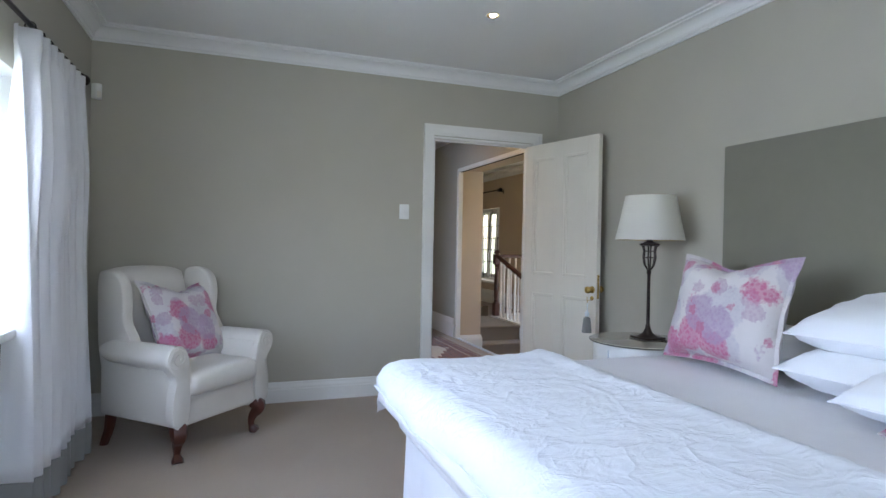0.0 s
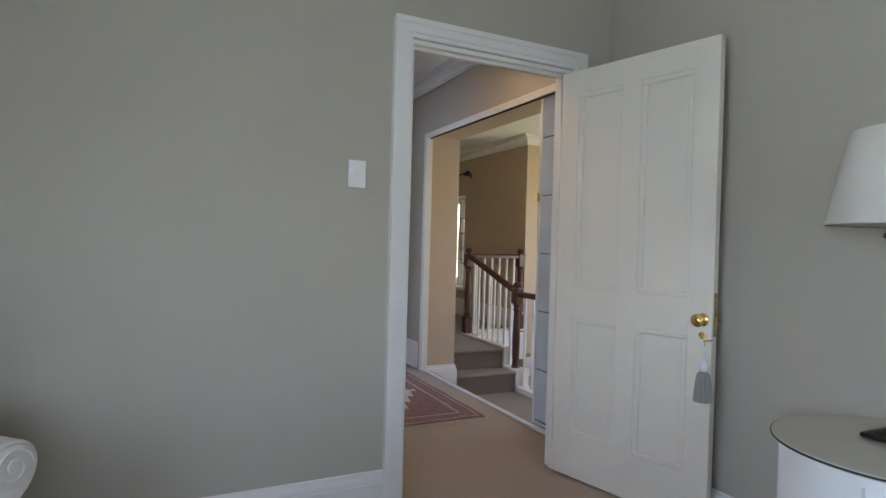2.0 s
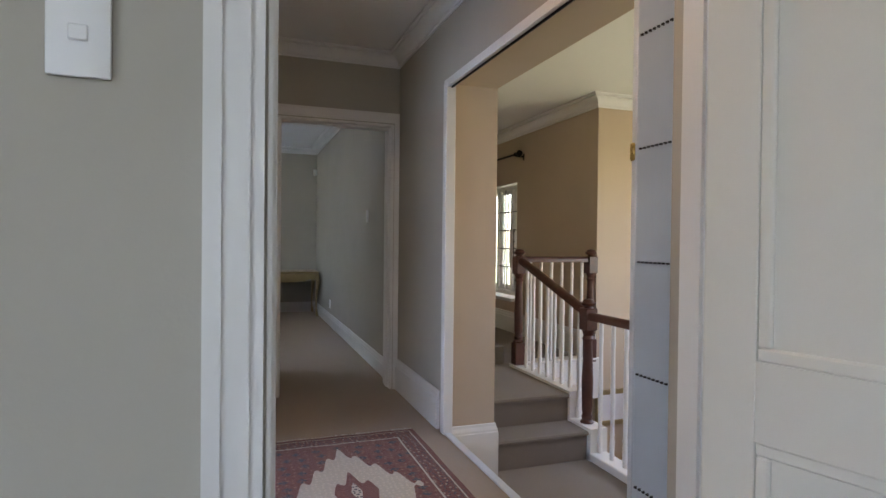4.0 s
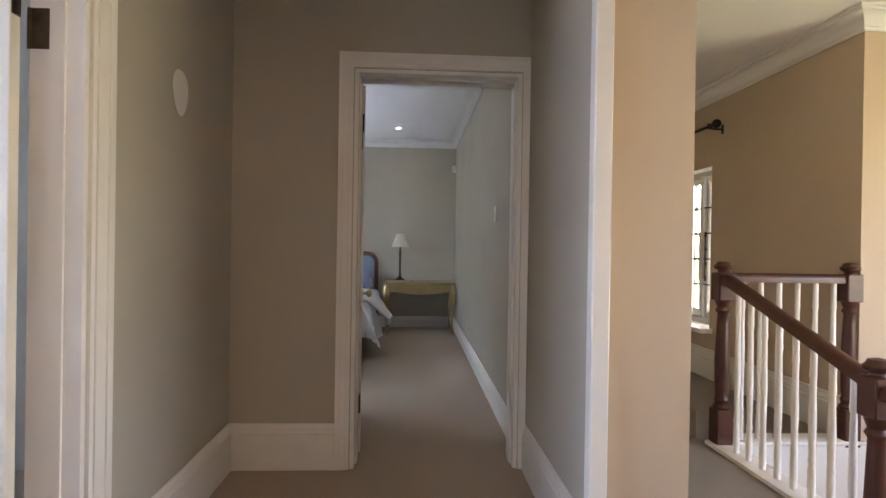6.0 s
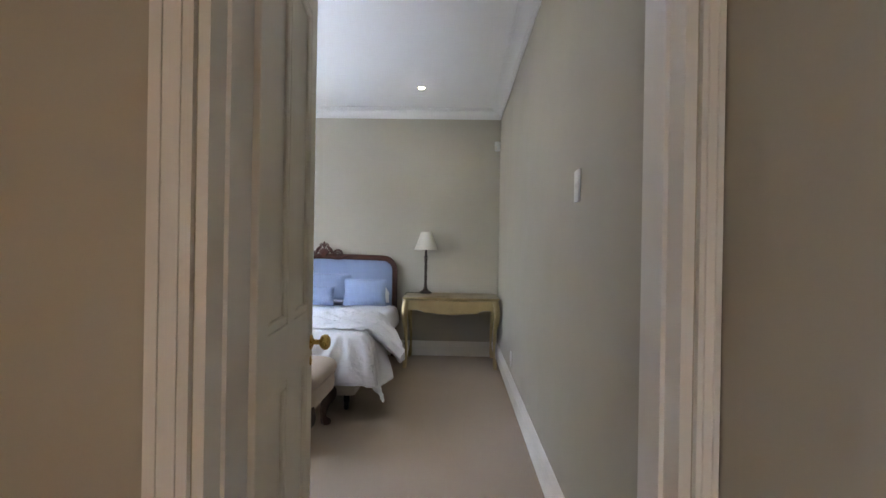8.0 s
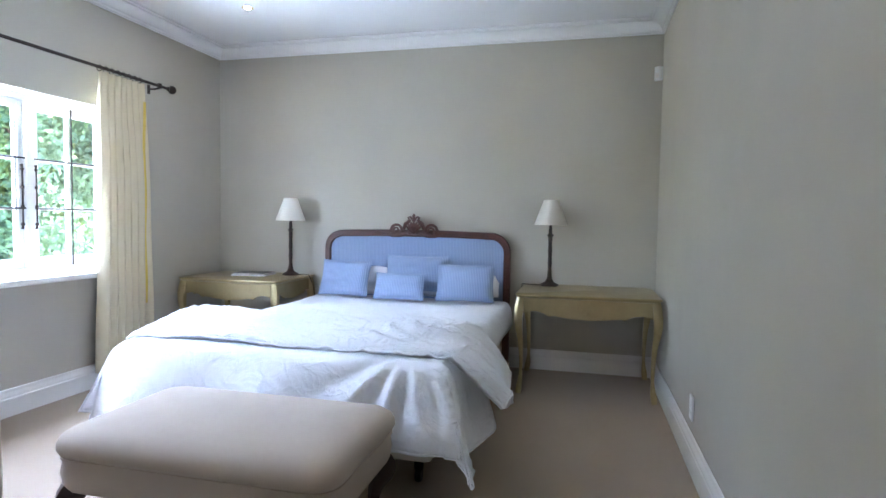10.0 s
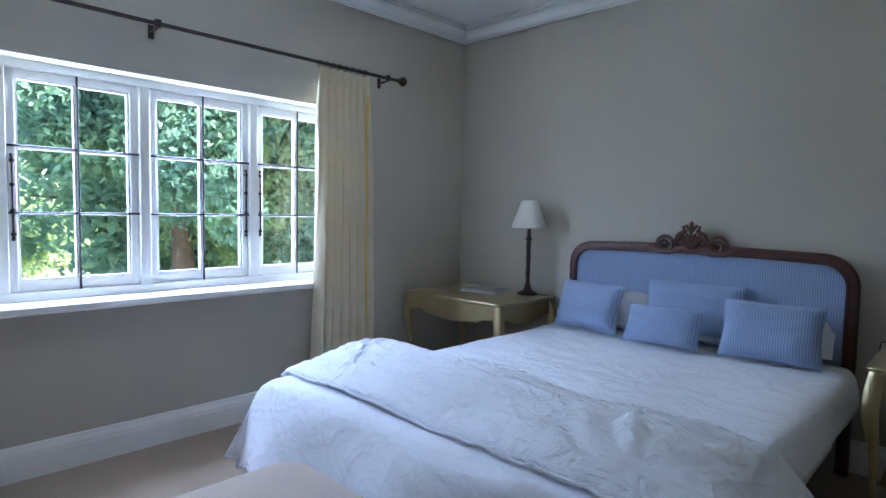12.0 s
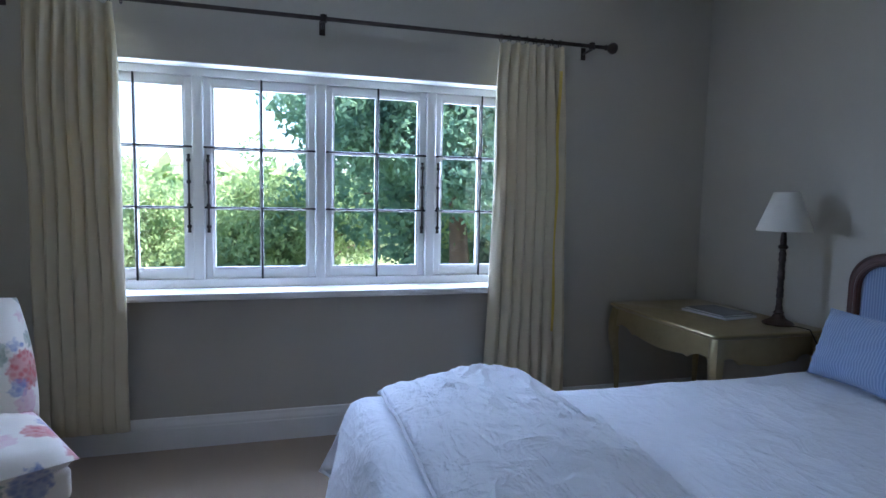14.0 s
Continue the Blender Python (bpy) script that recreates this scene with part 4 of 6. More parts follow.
def cushion(name, w, h, t, m, material, label, category="cushion", flange=0.0, seed=0, group="", ear=0.03, chop=0.0):
    bm = cushion_mesh(w, h, t, seed=seed, ear=ear, chop=chop)
    ob = mesh_object(name, bm, material, None, True)
    ob.matrix_world = m
    tagged(ob, label, category, group)
    pts = []
    n = 18
    for k in range(4 * n):
        e, f = divmod(k, n)
        u, v = ((2 * f / n - 1, -1), (1, 2 * f / n - 1), (1 - 2 * f / n, 1), (-1, 1 - 2 * f / n))[e]
        pin = 1 - ear * 2 * ((1 - v * v) if abs(u) > abs(v) else (1 - u * u))
        pts.append((u * w / 2 * pin, h / 2 + v * h / 2 * pin - chop * math.exp(-(u / 0.45) ** 2) * ((v + 1) / 2) ** 3))
    bm = bmesh.new()
    if flange:
        inner, outer = [], []
        for i, (x, z) in enumerate(pts):
            wob = 0.004 * math.sin(i * 1.3)
            c = Vector((x, 0, z - h / 2))
            o = c * (1 + flange * 2 / w)
            inner.append(bm.verts.new((x * 0.99, 0.002, z)))
            outer.append(bm.verts.new((o.x, wob, o.z + h / 2)))
        n4 = len(pts)
        for i in range(n4):
            bm.faces.new((inner[i], inner[(i + 1) % n4], outer[(i + 1) % n4], outer[i]))
        ret = bmesh.ops.extrude_face_region(bm, geom=bm.faces[:])
        for g in ret["geom"]:
            if isinstance(g, bmesh.types.BMVert):
                g.co.y -= 0.004
        part("flange", bm, material, ob)
    else:
        tube(bm, [(x, 0, z) for x, z in pts] + [(pts[0][0], 0, pts[0][1])], 0.004, 6)
        part("seam", bm, material, ob)
    return ob


def drape(name, rect, top, over, material, label, category, puff=0.0, wrinkle=0.008, flare=0.12, seed=0, thick=0.02, res=0.028, lift=None, floor=0.03, folds=11.0, group="", reach=None, gather=0.0, trim=False):
    """Cloth laid over a block: rect x0 x1 y0 y1, overhang to -x +x -y +y."""
    x0, x1, y0, y1 = rect
    l, r, f, b = over
    nx, ny = int((x1 - x0 + l + r) / res), int((y1 - y0 + f + b) / res)
    bm = bmesh.new()
    g = []
    R = 0.07

    def sag(d):
        k = R * (1 - math.exp(-d / R))
        return k, d - k
    for j in range(ny + 1):
        row = []
        for i in range(nx + 1):
            px, py = x0 - l + (x1 - x0 + l + r) * i / nx, y0 - f + (y1 - y0 + f + b) * j / ny
            if reach and px > x1:
                px = x1 + (px - x1) * reach((py - y0 + f) / (y1 - y0 + f + b))
            cx, cy = min(max(px, x0), x1), min(max(py, y0), y1)
            ex, ey = px - cx, py - cy
            ox, dx = sag(abs(ex))
            oy, dy = sag(abs(ey))
            drop = math.hypot(dx, dy) if min(dx, dy) < 0.02 else max(dx, dy) + 0.12 * min(dx, dy)
            wave = math.sin((cy + ey * 0.6) * folds + seed) if abs(ex) > abs(ey) else math.sin((cx + ex * 0.6) * folds + seed)
            wave = wave * 0.6 + 0.5 * noise.noise(Vector((px * 5, py * 5, seed)))
            out = flare * drop * (1 + 0.55 * wave)
            if gather:
                ang = math.atan2(py - y0 - 0.05, px - x1 + 0.12)
                far = math.hypot(py - y0 - 0.05, px - x1 + 0.12)
                pleat = math.sin(ang * 13 + 1.5 * noise.noise(Vector((px * 3, py * 3, seed))))
                gath = gather * math.copysign(abs(pleat) ** 1.5, pleat) * min(1.0, far / 0.2) * math.exp(-max(0.0, far - 0.2) / 0.22)
                out += gath * min(1.0, drop / 0.1)
            else:
                gath = 0.0
            q = Vector((px * 2.4, py * 2.4, seed * 3.1))
            w1 = noise.noise(q) * 1.0
            q2 = Vector((px * 6 + py * 4, py * 10 - px * 3, seed)) + Vector((w1, -w1, 0)) * 2.2
            ridge = (1 - abs(noise.noise(q2)) * 2.2)
            ridge2 = (1 - abs(noise.noise(q2 * 2.3)) * 2.2)
            q3 = Vector((py * 13 + px * 5, px * 5 - py * 2, seed + 4)) + Vector((w1, w1, 0)) * 3
            ridge3 = 1 - abs(noise.noise(q3)) * 3
            patch = max(0.0, noise.noise(q * 0.9 + Vector((5, 2, 1))) + 0.25)
            crease = wrinkle * (0.9 * w1 + 0.5 * patch * (max(ridge, 0) ** 5 + 0.6 * max(ridge2, 0) ** 5 + 0.7 * max(ridge3, 0) ** 4) + 0.25 * max(ridge, 0) ** 2)
            m = min(min(px - (x0 - l), x1 + r - px), min(py - (y0 - f), y1 + b - py))
            pf = puff * min(1.0, max(m, 0.0) / 0.12) ** 0.5
            z = top + pf + crease - drop + gath * 0.35 * math.exp(-drop / 0.05)
            if lift:
                z += lift(px, py)
            sx = math.copysign(1, ex) if ex else 0
            sy = math.copysign(1, ey) if ey else 0
            z = max(z, floor + 0.004 * math.sin(px * 40))
            row.append(bm.verts.new((cx + sx * (ox + (out if abs(ex) >= abs(ey) * 0.5 else 0) + pf * 0.5 * (dx > 0.01)), cy + sy * (oy + (out if abs(ey) >= abs(ex) * 0.5 else 0) + pf * 0.5 * (dy > 0.01)), z)))
        g.append(row)
    for j in range(ny):
        for i in range(nx):
            bm.faces.new((g[j][i], g[j][i + 1], g[j + 1][i + 1], g[j + 1][i]))
    bm.normal_update()
    edges = [[v.co.copy() for v in g[0]], [row[-1].co.copy() for row in g], [row[0].co.copy() for row in g]]
    ob = mesh_object(name, bm, material, None, False)
    for p in ob.data.polygons:
        p.use_smooth = True
    if ob.data.polygons[len(ob.data.polygons) // 2].normal.z < 0:
        ob.data.flip_normals()
    so = ob.modifiers.new("thickness", "SOLIDIFY")
    so.thickness, so.offset = thick, -1
    tagged(ob, label, category, group)
    if trim:
        for line in edges:
            bm = bmesh.new()
            tube(bm, line, 0.006, 6)
            part("hem_piping", bm, material, ob, "white stitched hem piping")
    return ob


def curtain(name, m, w_top, w_bot, z0, z1, material, label, hem=None, folds=8, depth=0.05, seed=0):
    """A pleated curtain; local x along the rod, y out from the wall."""
    e = new(name)
    e.matrix_world = m
    tagged(e, label, "curtain")

    def sheet(za, zb, mt, pname, out=0.0):
        bm = bmesh.new()
        nu, nv = folds * 12, 26
        g = []
        for j in range(nv + 1):
            z = za + (zb - za) * j / nv
            k = (z1 - z) / (z1 - z0)
            row = []
            for i in range(nu + 1):
                u = i / nu
                w = w_top + (w_bot - w_top) * k ** 0.8
                ph = 2 * math.pi * folds * u + 0.5 * math.sin(3 * u + 2 * k + seed)
                amp = depth * (0.45 + 0.55 * min(1, k * 4)) * (0.8 + 0.35 * noise.noise(Vector((u * 4, k * 1.5, seed))))
                y = amp * math.sin(ph) + 0.25 * amp * math.sin(2 * ph + 4 * k + seed)
                x = (u - 0.5) * w + 0.018 * math.cos(ph) * min(1, k * 3) + 0.02 * noise.noise(Vector((u * 2, k * 3, seed + 5)))
                if k < 0.045:
                    y = depth * 0.5 * math.copysign(abs(math.sin(ph)) ** 0.4, math.sin(ph))
                row.append(bm.verts.new((x, y + out, z)))
            g.append(row)
        for j in range(nv):
            for i in range(nu):
                bm.faces.new((g[j][i], g[j][i + 1], g[j + 1][i + 1], g[j + 1][i]))
        ob = part(pname, bm, mt, e)
        so = ob.modifiers.new("thickness", "SOLIDIFY")
        so.thickness, so.offset = 0.003, 0
    if hem:
        sheet(z0 + hem[0], z1, material, "drop")
        sheet(z0, z0 + hem[0], hem[1], "hem_band")
    else:
        sheet(z0, z1, material, "drop")
    return e


def curtain_rod(name, p0, p1, wall_dir, rings, brackets, material, label, ringmat=None):
    """A rod from p0 to p1 along y with finials, rings and wall brackets. wall_dir: -1 where the wall lies on the -x side."""
    e = thing(name, p0[0], p0[1], p0[2], 0, label, "curtain rod")
    L = p1[1] - p0[1]
    bm = bmesh.new()
    tube(bm, [(0, 0, 0), (0, L, 0)], 0.011, 10)
    part("rod", bm, material, e)
    for y, s in ((0, -1), (L, 1)):
        bm = bmesh.new()
        k = bmesh.new()
        lathe(k, [(0.011, -0.02), (0.016, -0.012), (0.012, 0), (0.02, 0.008), (0.031, 0.024), (0.033, 0.036), (0.028, 0.05), (0.012, 0.06), (0.002, 0.062)], 14)
        join(bm, k, pose(0, y, 0, -90 * s))
        part("finial", bm, material, e)
    for y in rings:
        bm = bmesh.new()
        tube(bm, [(0.02 * math.cos(a), y, -0.006 + 0.02 * math.sin(a)) for a in [2 * math.pi * i / 12 for i in range(13)]], 0.003, 6)
        part("ring", bm, ringmat or material, e)
    for y in brackets:
        bm = bmesh.new()
        tube(bm, [(0, y, -0.016), (wall_dir * 0.045, y, -0.02), (wall_dir * 0.095, y, -0.02)], 0.007, 8)
        lathe(bm, [(0.017, -0.018), (0.017, 0.018)], 12, at=(0, y, 0))
        soft_box(bm, min(wall_dir * 0.095, wall_dir * 0.10), max(wall_dir * 0.095, wall_dir * 0.10), y - 0.015, y + 0.015, -0.055, 0.015, 0.002, 1)
        part("bracket", bm, material, e)
    return e

# ---- lamps, tables, seats ----


def round_rect(hx, hy, r, n=6):
    """A rectangle of half sizes hx, hy with rounded corners."""
    out = []
    for sx, sy, a0 in ((1, -1, -90), (1, 1, 0), (-1, 1, 90), (-1, -1, 180)):
        for i in range(n + 1):
            a = radians(a0 + 90 * i / n)
            out.append((sx * (hx - r) + r * math.cos(a), sy * (hy - r) + r * math.sin(a)))
    return out


def padded(bm, hx, hy, r, prof, cy=0.0):
    """Upholstery: rounded rectangles swelling and shrinking by (offset, z)."""
    rings = []
    for o, z in prof:
        rings.append([bm.verts.new((x, y + cy, z)) for x, y in round_rect(hx + o, hy + o, max(0.015, min(r + o * 0.4, hx + o - 0.001, hy + o - 0.001)))])
    n = len(rings[0])
    for a, b in zip(rings, rings[1:]):
        for i in range(n):
            bm.faces.new((a[i], a[(i + 1) % n], b[(i + 1) % n], b[i]))
    bm.faces.new(rings[0][::-1])
    bm.faces.new(rings[-1])


def cabriole(bm, x, y, h, dx, dy, top_r=0.032, foot_r=0.022, bulge=0.026):
    """A cabriole leg from the top (h) to the floor, its knee bowed towards (dx, dy)."""
    pts, rad = [], []
    for i in range(15):
        k = i / 14
        o = bulge * math.sin(min(k / 0.42, 1) * math.pi) * (1 if k < 0.42 else 0) - bulge * 0.55 * math.sin(max(0, (k - 0.42) / 0.58) * math.pi) + bulge * 0.5 * max(0, (k - 0.85) / 0.15)
        pts.append((x + dx * o, y + dy * o, h * (1 - k) + 0.001))
        r = top_r * (1 - 0.62 * min(k / 0.8, 1)) + 0.006 * math.sin(min(k / 0.4, 1) * math.pi)
        if k > 0.84:
            r = foot_r * (0.65 + 0.35 * math.sin((k - 0.84) / 0.16 * math.pi * 0.75))
        rad.append(r)
    return tube(bm, pts, rad, 10, 0.6)


def gilt_table(x, y, w, d, h, group, label):
    """A bow-legged console table; local y 0 is its front, x 0 its middle."""
    e = thing("console_table", x, y, 0, 0, label, "table", group)
    bm = bmesh.new()
    out = []
    for px, py, a0 in ((w / 2, 0.0, -90), (w / 2, d, 0), (-w / 2, d, 90), (-w / 2, 0.0, 180)):
        sx, sy = math.copysign(1, px), (1 if py > 0 else -1)
        for i in range(5):
            a = radians(a0 + 22.5 * i)
            out.append((px - sx * 0.03 + 0.03 * math.cos(a), py - sy * 0.03 + 0.03 * math.sin(a)))
    rings = []
    for dz, k in ((0, -0.02), (0.004, -0.012), (0.008, -0.012), (0.012, -0.002), (0.02, 0.002), (0.026, 0.0), (0.029, -0.006)):
        rings.append([bm.verts.new((px * (1 + 2 * k / w), (py - d / 2) * (1 + 2 * k / d) + d / 2, h - 0.029 + dz)) for px, py in out])
    n = len(out)
    for a, b in zip(rings, rings[1:]):
        for i in range(n):
            bm.faces.new((a[i], a[(i + 1) % n], b[(i + 1) % n], b[i]))
    bm.faces.new(rings[0][::-1])
    bm.faces.new(rings[-1])
    part("tabletop", bm, M_GOLD, e)

    def apron(L):
        pts = [(-L / 2, h - 0.03), (L / 2, h - 0.03)]
        for i in range(25):
            u = 1 - 2 * i / 24
            a = abs(u)
            low = 0.108 + (0.026 * math.cos((a) / 0.62 * math.pi / 2) if a < 0.62 else -0.02 * math.sin((a - 0.62) / 0.38 * math.pi)) + (0.012 if 0.56 < a < 0.64 else 0)
            pts.append((u * L / 2, h - 0.03 - low))
        return pts
    bm = bmesh.new()
    prism(bm, apron(w - 0.10), "y", 0.025, 0.043)
    part("front_apron", bm, M_GOLD, e, smooth=False)
    bm = bmesh.new()
    prism(bm, apron(w - 0.10), "y", d - 0.043, d - 0.025)
    part("back_apron", bm, M_GOLD, e, smooth=False)
    for s in (-1, 1):
        bm = bmesh.new()
        prism(bm, [(p + d / 2, z) for p, z in apron(d - 0.10)], "x", s * (w / 2 - 0.034) - 0.009, s * (w / 2 - 0.034) + 0.009)
        part("side_apron", bm, M_GOLD, e, smooth=False)
    for sx in (-1, 1):
        for py, sy in ((0.04, -1), (d - 0.04, 1)):
            bm = bmesh.new()
            cabriole(bm, sx * (w / 2 - 0.036), py, h - 0.031, sx * 0.75, sy * 0.75, 0.027, 0.021, 0.019)
            part("leg", bm, M_GOLD, e)
    return e


TR = gilt_table(2.09, 11.955, 0.95, 0.68, 0.695, "gilt tables beside the bed", "champagne gilt console table with cabriole legs against the wall")
TL = gilt_table(-0.66, 11.985, 0.88, 0.65, 0.695, "gilt tables beside the bed", "champagne gilt console table with cabriole legs near the window")


def twist_lamp(x, y, z, label):
    e = thing("table_lamp", x, y, z, 0, label, "lamp", "lamps beside the bed")
    bm = bmesh.new()
    lathe(bm, [(0.068, 0), (0.07, 0.008), (0.062, 0.016), (0.05, 0.022), (0.03, 0.034), (0.026, 0.046), (0.02, 0.052)], 24, flute=0.03, flutes=8)
    part("base", bm, M_DARKWOOD, e)
    bm = bmesh.new()
    pr = [(0.018, 0.05), (0.024, 0.06), (0.016, 0.07)]
    pr += [(0.0150 + 0.0014 * math.sin(i * 1.05), 0.075 + 0.3 * i / 60) for i in range(61)]
    pr += [(0.024, 0.38), (0.026, 0.39), (0.014, 0.40), (0.014, 0.42), (0.01, 0.47)]
    lathe(bm, pr, 14, flute=0.10, flutes=2, twist=70)
    part("column", bm, M_DARKWOOD, e, "dark spiral-turned wooden column")
    bm = bmesh.new()
    tube(bm, [(0.0, 0, 0.47), (0.0, 0, 0.50)], 0.014, 10)
    part("socket", bm, M_BRASS, e)
    shade(e, 0.057, 0.122, 0.465, 0.655)
    return e


def shade(e, r1, r0, z0, z1):
    bm = bmesh.new()
    n = 48
    rings = []
    for r, z in ((r0, z0), (r0 + 0.001, z0 + 0.006), (r0 * 0.5 + r1 * 0.5, (z0 + z1) / 2), (r1 + 0.001, z1 - 0.006), (r1, z1), (r1 - 0.004, z1 - 0.001), (r0 * 0.5 + r1 * 0.5 - 0.004, (z0 + z1) / 2), (r0 - 0.004, z0 + 0.001)):
        rings.append([bm.verts.new((r * math.cos(2 * math.pi * k / n), r * math.sin(2 * math.pi * k / n), z)) for k in range(n)])
    rings.append(rings[0])
    for a, b in zip(rings, rings[1:]):
        for k in range(n):
            bm.faces.new((a[k], a[(k + 1) % n], b[(k + 1) % n], b[k]))
    sh = part("shade", bm, M_SHADE, e, "ivory tapered fabric shade")
    for z, r in ((z0 + 0.002, r0 - 0.002), (z1 - 0.002, r1 - 0.002)):
        bm = bmesh.new()
        tube(bm, [(r * math.cos(2 * math.pi * k / 24), r * math.sin(2 * math.pi * k / 24), z) for k in range(25)], 0.0025, 5)
        part("rim_wire", bm, M_BRASS, sh)
    for k in range(3):
        a = 2.1 * k
        bm = bmesh.new()
        tube(bm, [(0.01 * math.cos(a), 0.01 * math.sin(a), z1 - 0.03), ((r1 - 0.003) * math.cos(a), (r1 - 0.003) * math.sin(a), z1 - 0.004)], 0.002, 5)
        part("spoke_wire", bm, M_BRASS, sh)


def flex(name, pts, r, material, label):
    bm = bmesh.new()
    tube(bm, pts, r, 6)
    ob = mesh_object(name, bm, material, None, True)
    return tagged(ob, label, "cable")


twist_lamp(1.81, 12.50, 0.696, "dark spiral table lamp with ivory shade on the gilt table")
twist_lamp(-0.375, 12.49, 0.696, "dark spiral table lamp with ivory shade on the gilt table")
flex("lamp_cable", [(1.745, 12.50, 0.70), (1.70, 12.49, 0.70), (1.64, 12.50, 0.702), (1.60, 12.53, 0.70), (1.59, 12.58, 0.66), (1.60, 12.63, 0.4), (1.58, 12.64, 0.15), (1.62, 12.55, 0.01)], 0.003, M_BLACK, "thin black lamp cable hanging behind the table")
flex("lamp_cable", [(-0.31, 12.49, 0.70), (-0.27, 12.5, 0.705), (-0.22, 12.52, 0.70), (-0.20, 12.57, 0.6), (-0.2, 12.63, 0.3), (-0.22, 12.6, 0.01)], 0.003, M_BLACK, "thin black lamp cable hanging behind the table")


def cut_book(x, y, z, rz, w, d, t, label, cover):
    e = thing("book", x, y, z, rz, label, "book", "books on the gilt table")
    bm = bmesh.new()
    box(bm, -w / 2 + 0.004, w / 2 - 0.004, -d / 2 + 0.004, d / 2 - 0.001, 0.002, t - 0.002)
    part("pages", bm, M_SHEET, e, smooth=False)
    bm = bmesh.new()
    box(bm, -w / 2, w / 2, -d / 2, d / 2, 0, 0.002)
    box(bm, -w / 2, w / 2, -d / 2, d / 2, t - 0.002, t)
    box(bm, -w / 2, w / 2, d / 2 - 0.001, d / 2 + 0.001, 0.002, t - 0.002)
    part("cover", bm, cover, e, smooth=False)


cut_book(-0.66, 12.38, 0.696, 8, 0.30, 0.22, 0.012, "flat pale magazine on the gilt table", M_FOLD)
cut_book(-0.655, 12.375, 0.709, 3, 0.27, 0.20, 0.010, "flat dark magazine on top of another", M_HEM)

# ---- bed with blue headboard ----
b2 = thing("bed", 0.70, 12.60, 0, 0, "double bed with a carved mahogany headboard and white linen", "bed")
bm = bmesh.new()
soft_box(bm, -0.74, 0.74, -2.17, -0.06, 0.12, 0.32, 0.03, 2)
part("bed_base", bm, M_IVORY, b2, "ivory upholstered bed base")
bm = bmesh.new()
soft_box(bm, -0.76, 0.76, -2.19, -0.06, 0.325, 0.545, 0.05, 3)
part("mattress", bm, M_LINEN, b2)
for sx in (-0.66, 0.66):
    for sy in (-2.08, -0.25):
        bm = bmesh.new()
        lathe(bm, [(0.022, 0.06), (0.022, 0.125)], 10, at=(sx, sy, 0))
        k = bmesh.new()
        lathe(k, [(0.026, -0.014), (0.032, -0.008), (0.032, 0.008), (0.026, 0.014)], 14)
        join(bm, k, pose(sx, sy, 0.0325, 0, 90, 0))
        part("castor", bm, M_BLACK, b2)
HBW, HBT = 0.79, 1.085


def arch(half, top, r, z0, n=8):
    pts = [(-half, z0)]
    for i in range(n + 1):
        a = radians(180 - 90 * i / n)
        pts.append((-half + r + r * math.cos(a), top - r + r * math.sin(a)))
    m = 10
    for i in range(1, m):
        u = -1 + 2 * i / m
        pts.append((u * (half - r), top + 0.012 * (1 - u * u)))
    for i in range(n + 1):
        a = radians(90 - 90 * i / n)
        pts.append((half - r + r * math.cos(a), top - r + r * math.sin(a)))
    return pts + [(half, z0)]


bm = bmesh.new()
prism(bm, arch(HBW - 0.02, HBT - 0.02, 0.12, 0.3), "y", -0.012, 0.02)
head = part("headboard_panel", bm, M_BLUE, b2, "blue ticking upholstered headboard panel", smooth=False)
bm = bmesh.new()
tube(bm, [(x, 0.0, z) for x, z in arch(HBW - 0.02, HBT - 0.024, 0.13, 0.0)], 0.030, 10, 0.3)
tube(bm, [(x, -0.026, z) for x, z in arch(HBW - 0.035, HBT - 0.04, 0.12, 0.3)], 0.010, 8)
tube(bm, [(x, -0.022, z) for x, z in arch(HBW - 0.005, HBT - 0.008, 0.135, 0.0)], 0.009, 8)
part("headboard_frame", bm, M_MAHOG, b2, "carved mahogany frame with rounded corners")
for s in (-1, 1):
    spiral = []
    for i in range(34):
        a = i / 33 * 3.6 * math.pi
        rr = 0.052 * (1 - i / 40)
        spiral.append((s * (0.145 + rr * math.cos(a)), -0.03 - 0.002 * i / 3, HBT + 0.012 + rr * math.sin(a)))
    bm = bmesh.new()
    tube(bm, spiral, [0.013 * (1 - i / 60) for i in range(34)], 8)
    part("crest_scroll", bm, M_MAHOG, b2, "carved spiral scroll")
    bm = bmesh.new()
    tube(bm, [(s * 0.30, -0.02, HBT - 0.015), (s * 0.25, -0.03, HBT + 0.0), (s * 0.19, -0.035, HBT - 0.03), (s * 0.12, -0.035, HBT - 0.03), (s * 0.05, -0.03, HBT - 0.02)], [0.006, 0.014, 0.017, 0.017, 0.012], 8)
    part("crest_leaf", bm, M_MAHOG, b2, "carved trailing leaf")
    bm = bmesh.new()
    tube(bm, [(s * 0.09, -0.03, HBT + 0.02), (s * 0.07, -0.034, HBT + 0.065), (s * 0.035, -0.034, HBT + 0.095), (s * 0.05, -0.034, HBT + 0.12)], [0.014, 0.018, 0.014, 0.007], 8)
    part("crest_volute", bm, M_MAHOG, b2)
    bm = bmesh.new()
    tube(bm, [(0, -0.034, HBT + 0.09), (s * 0.03, -0.036, HBT + 0.125), (s * 0.048, -0.036, HBT + 0.118)], [0.012, 0.009, 0.005], 8)
    part("crest_petal", bm, M_MAHOG, b2)
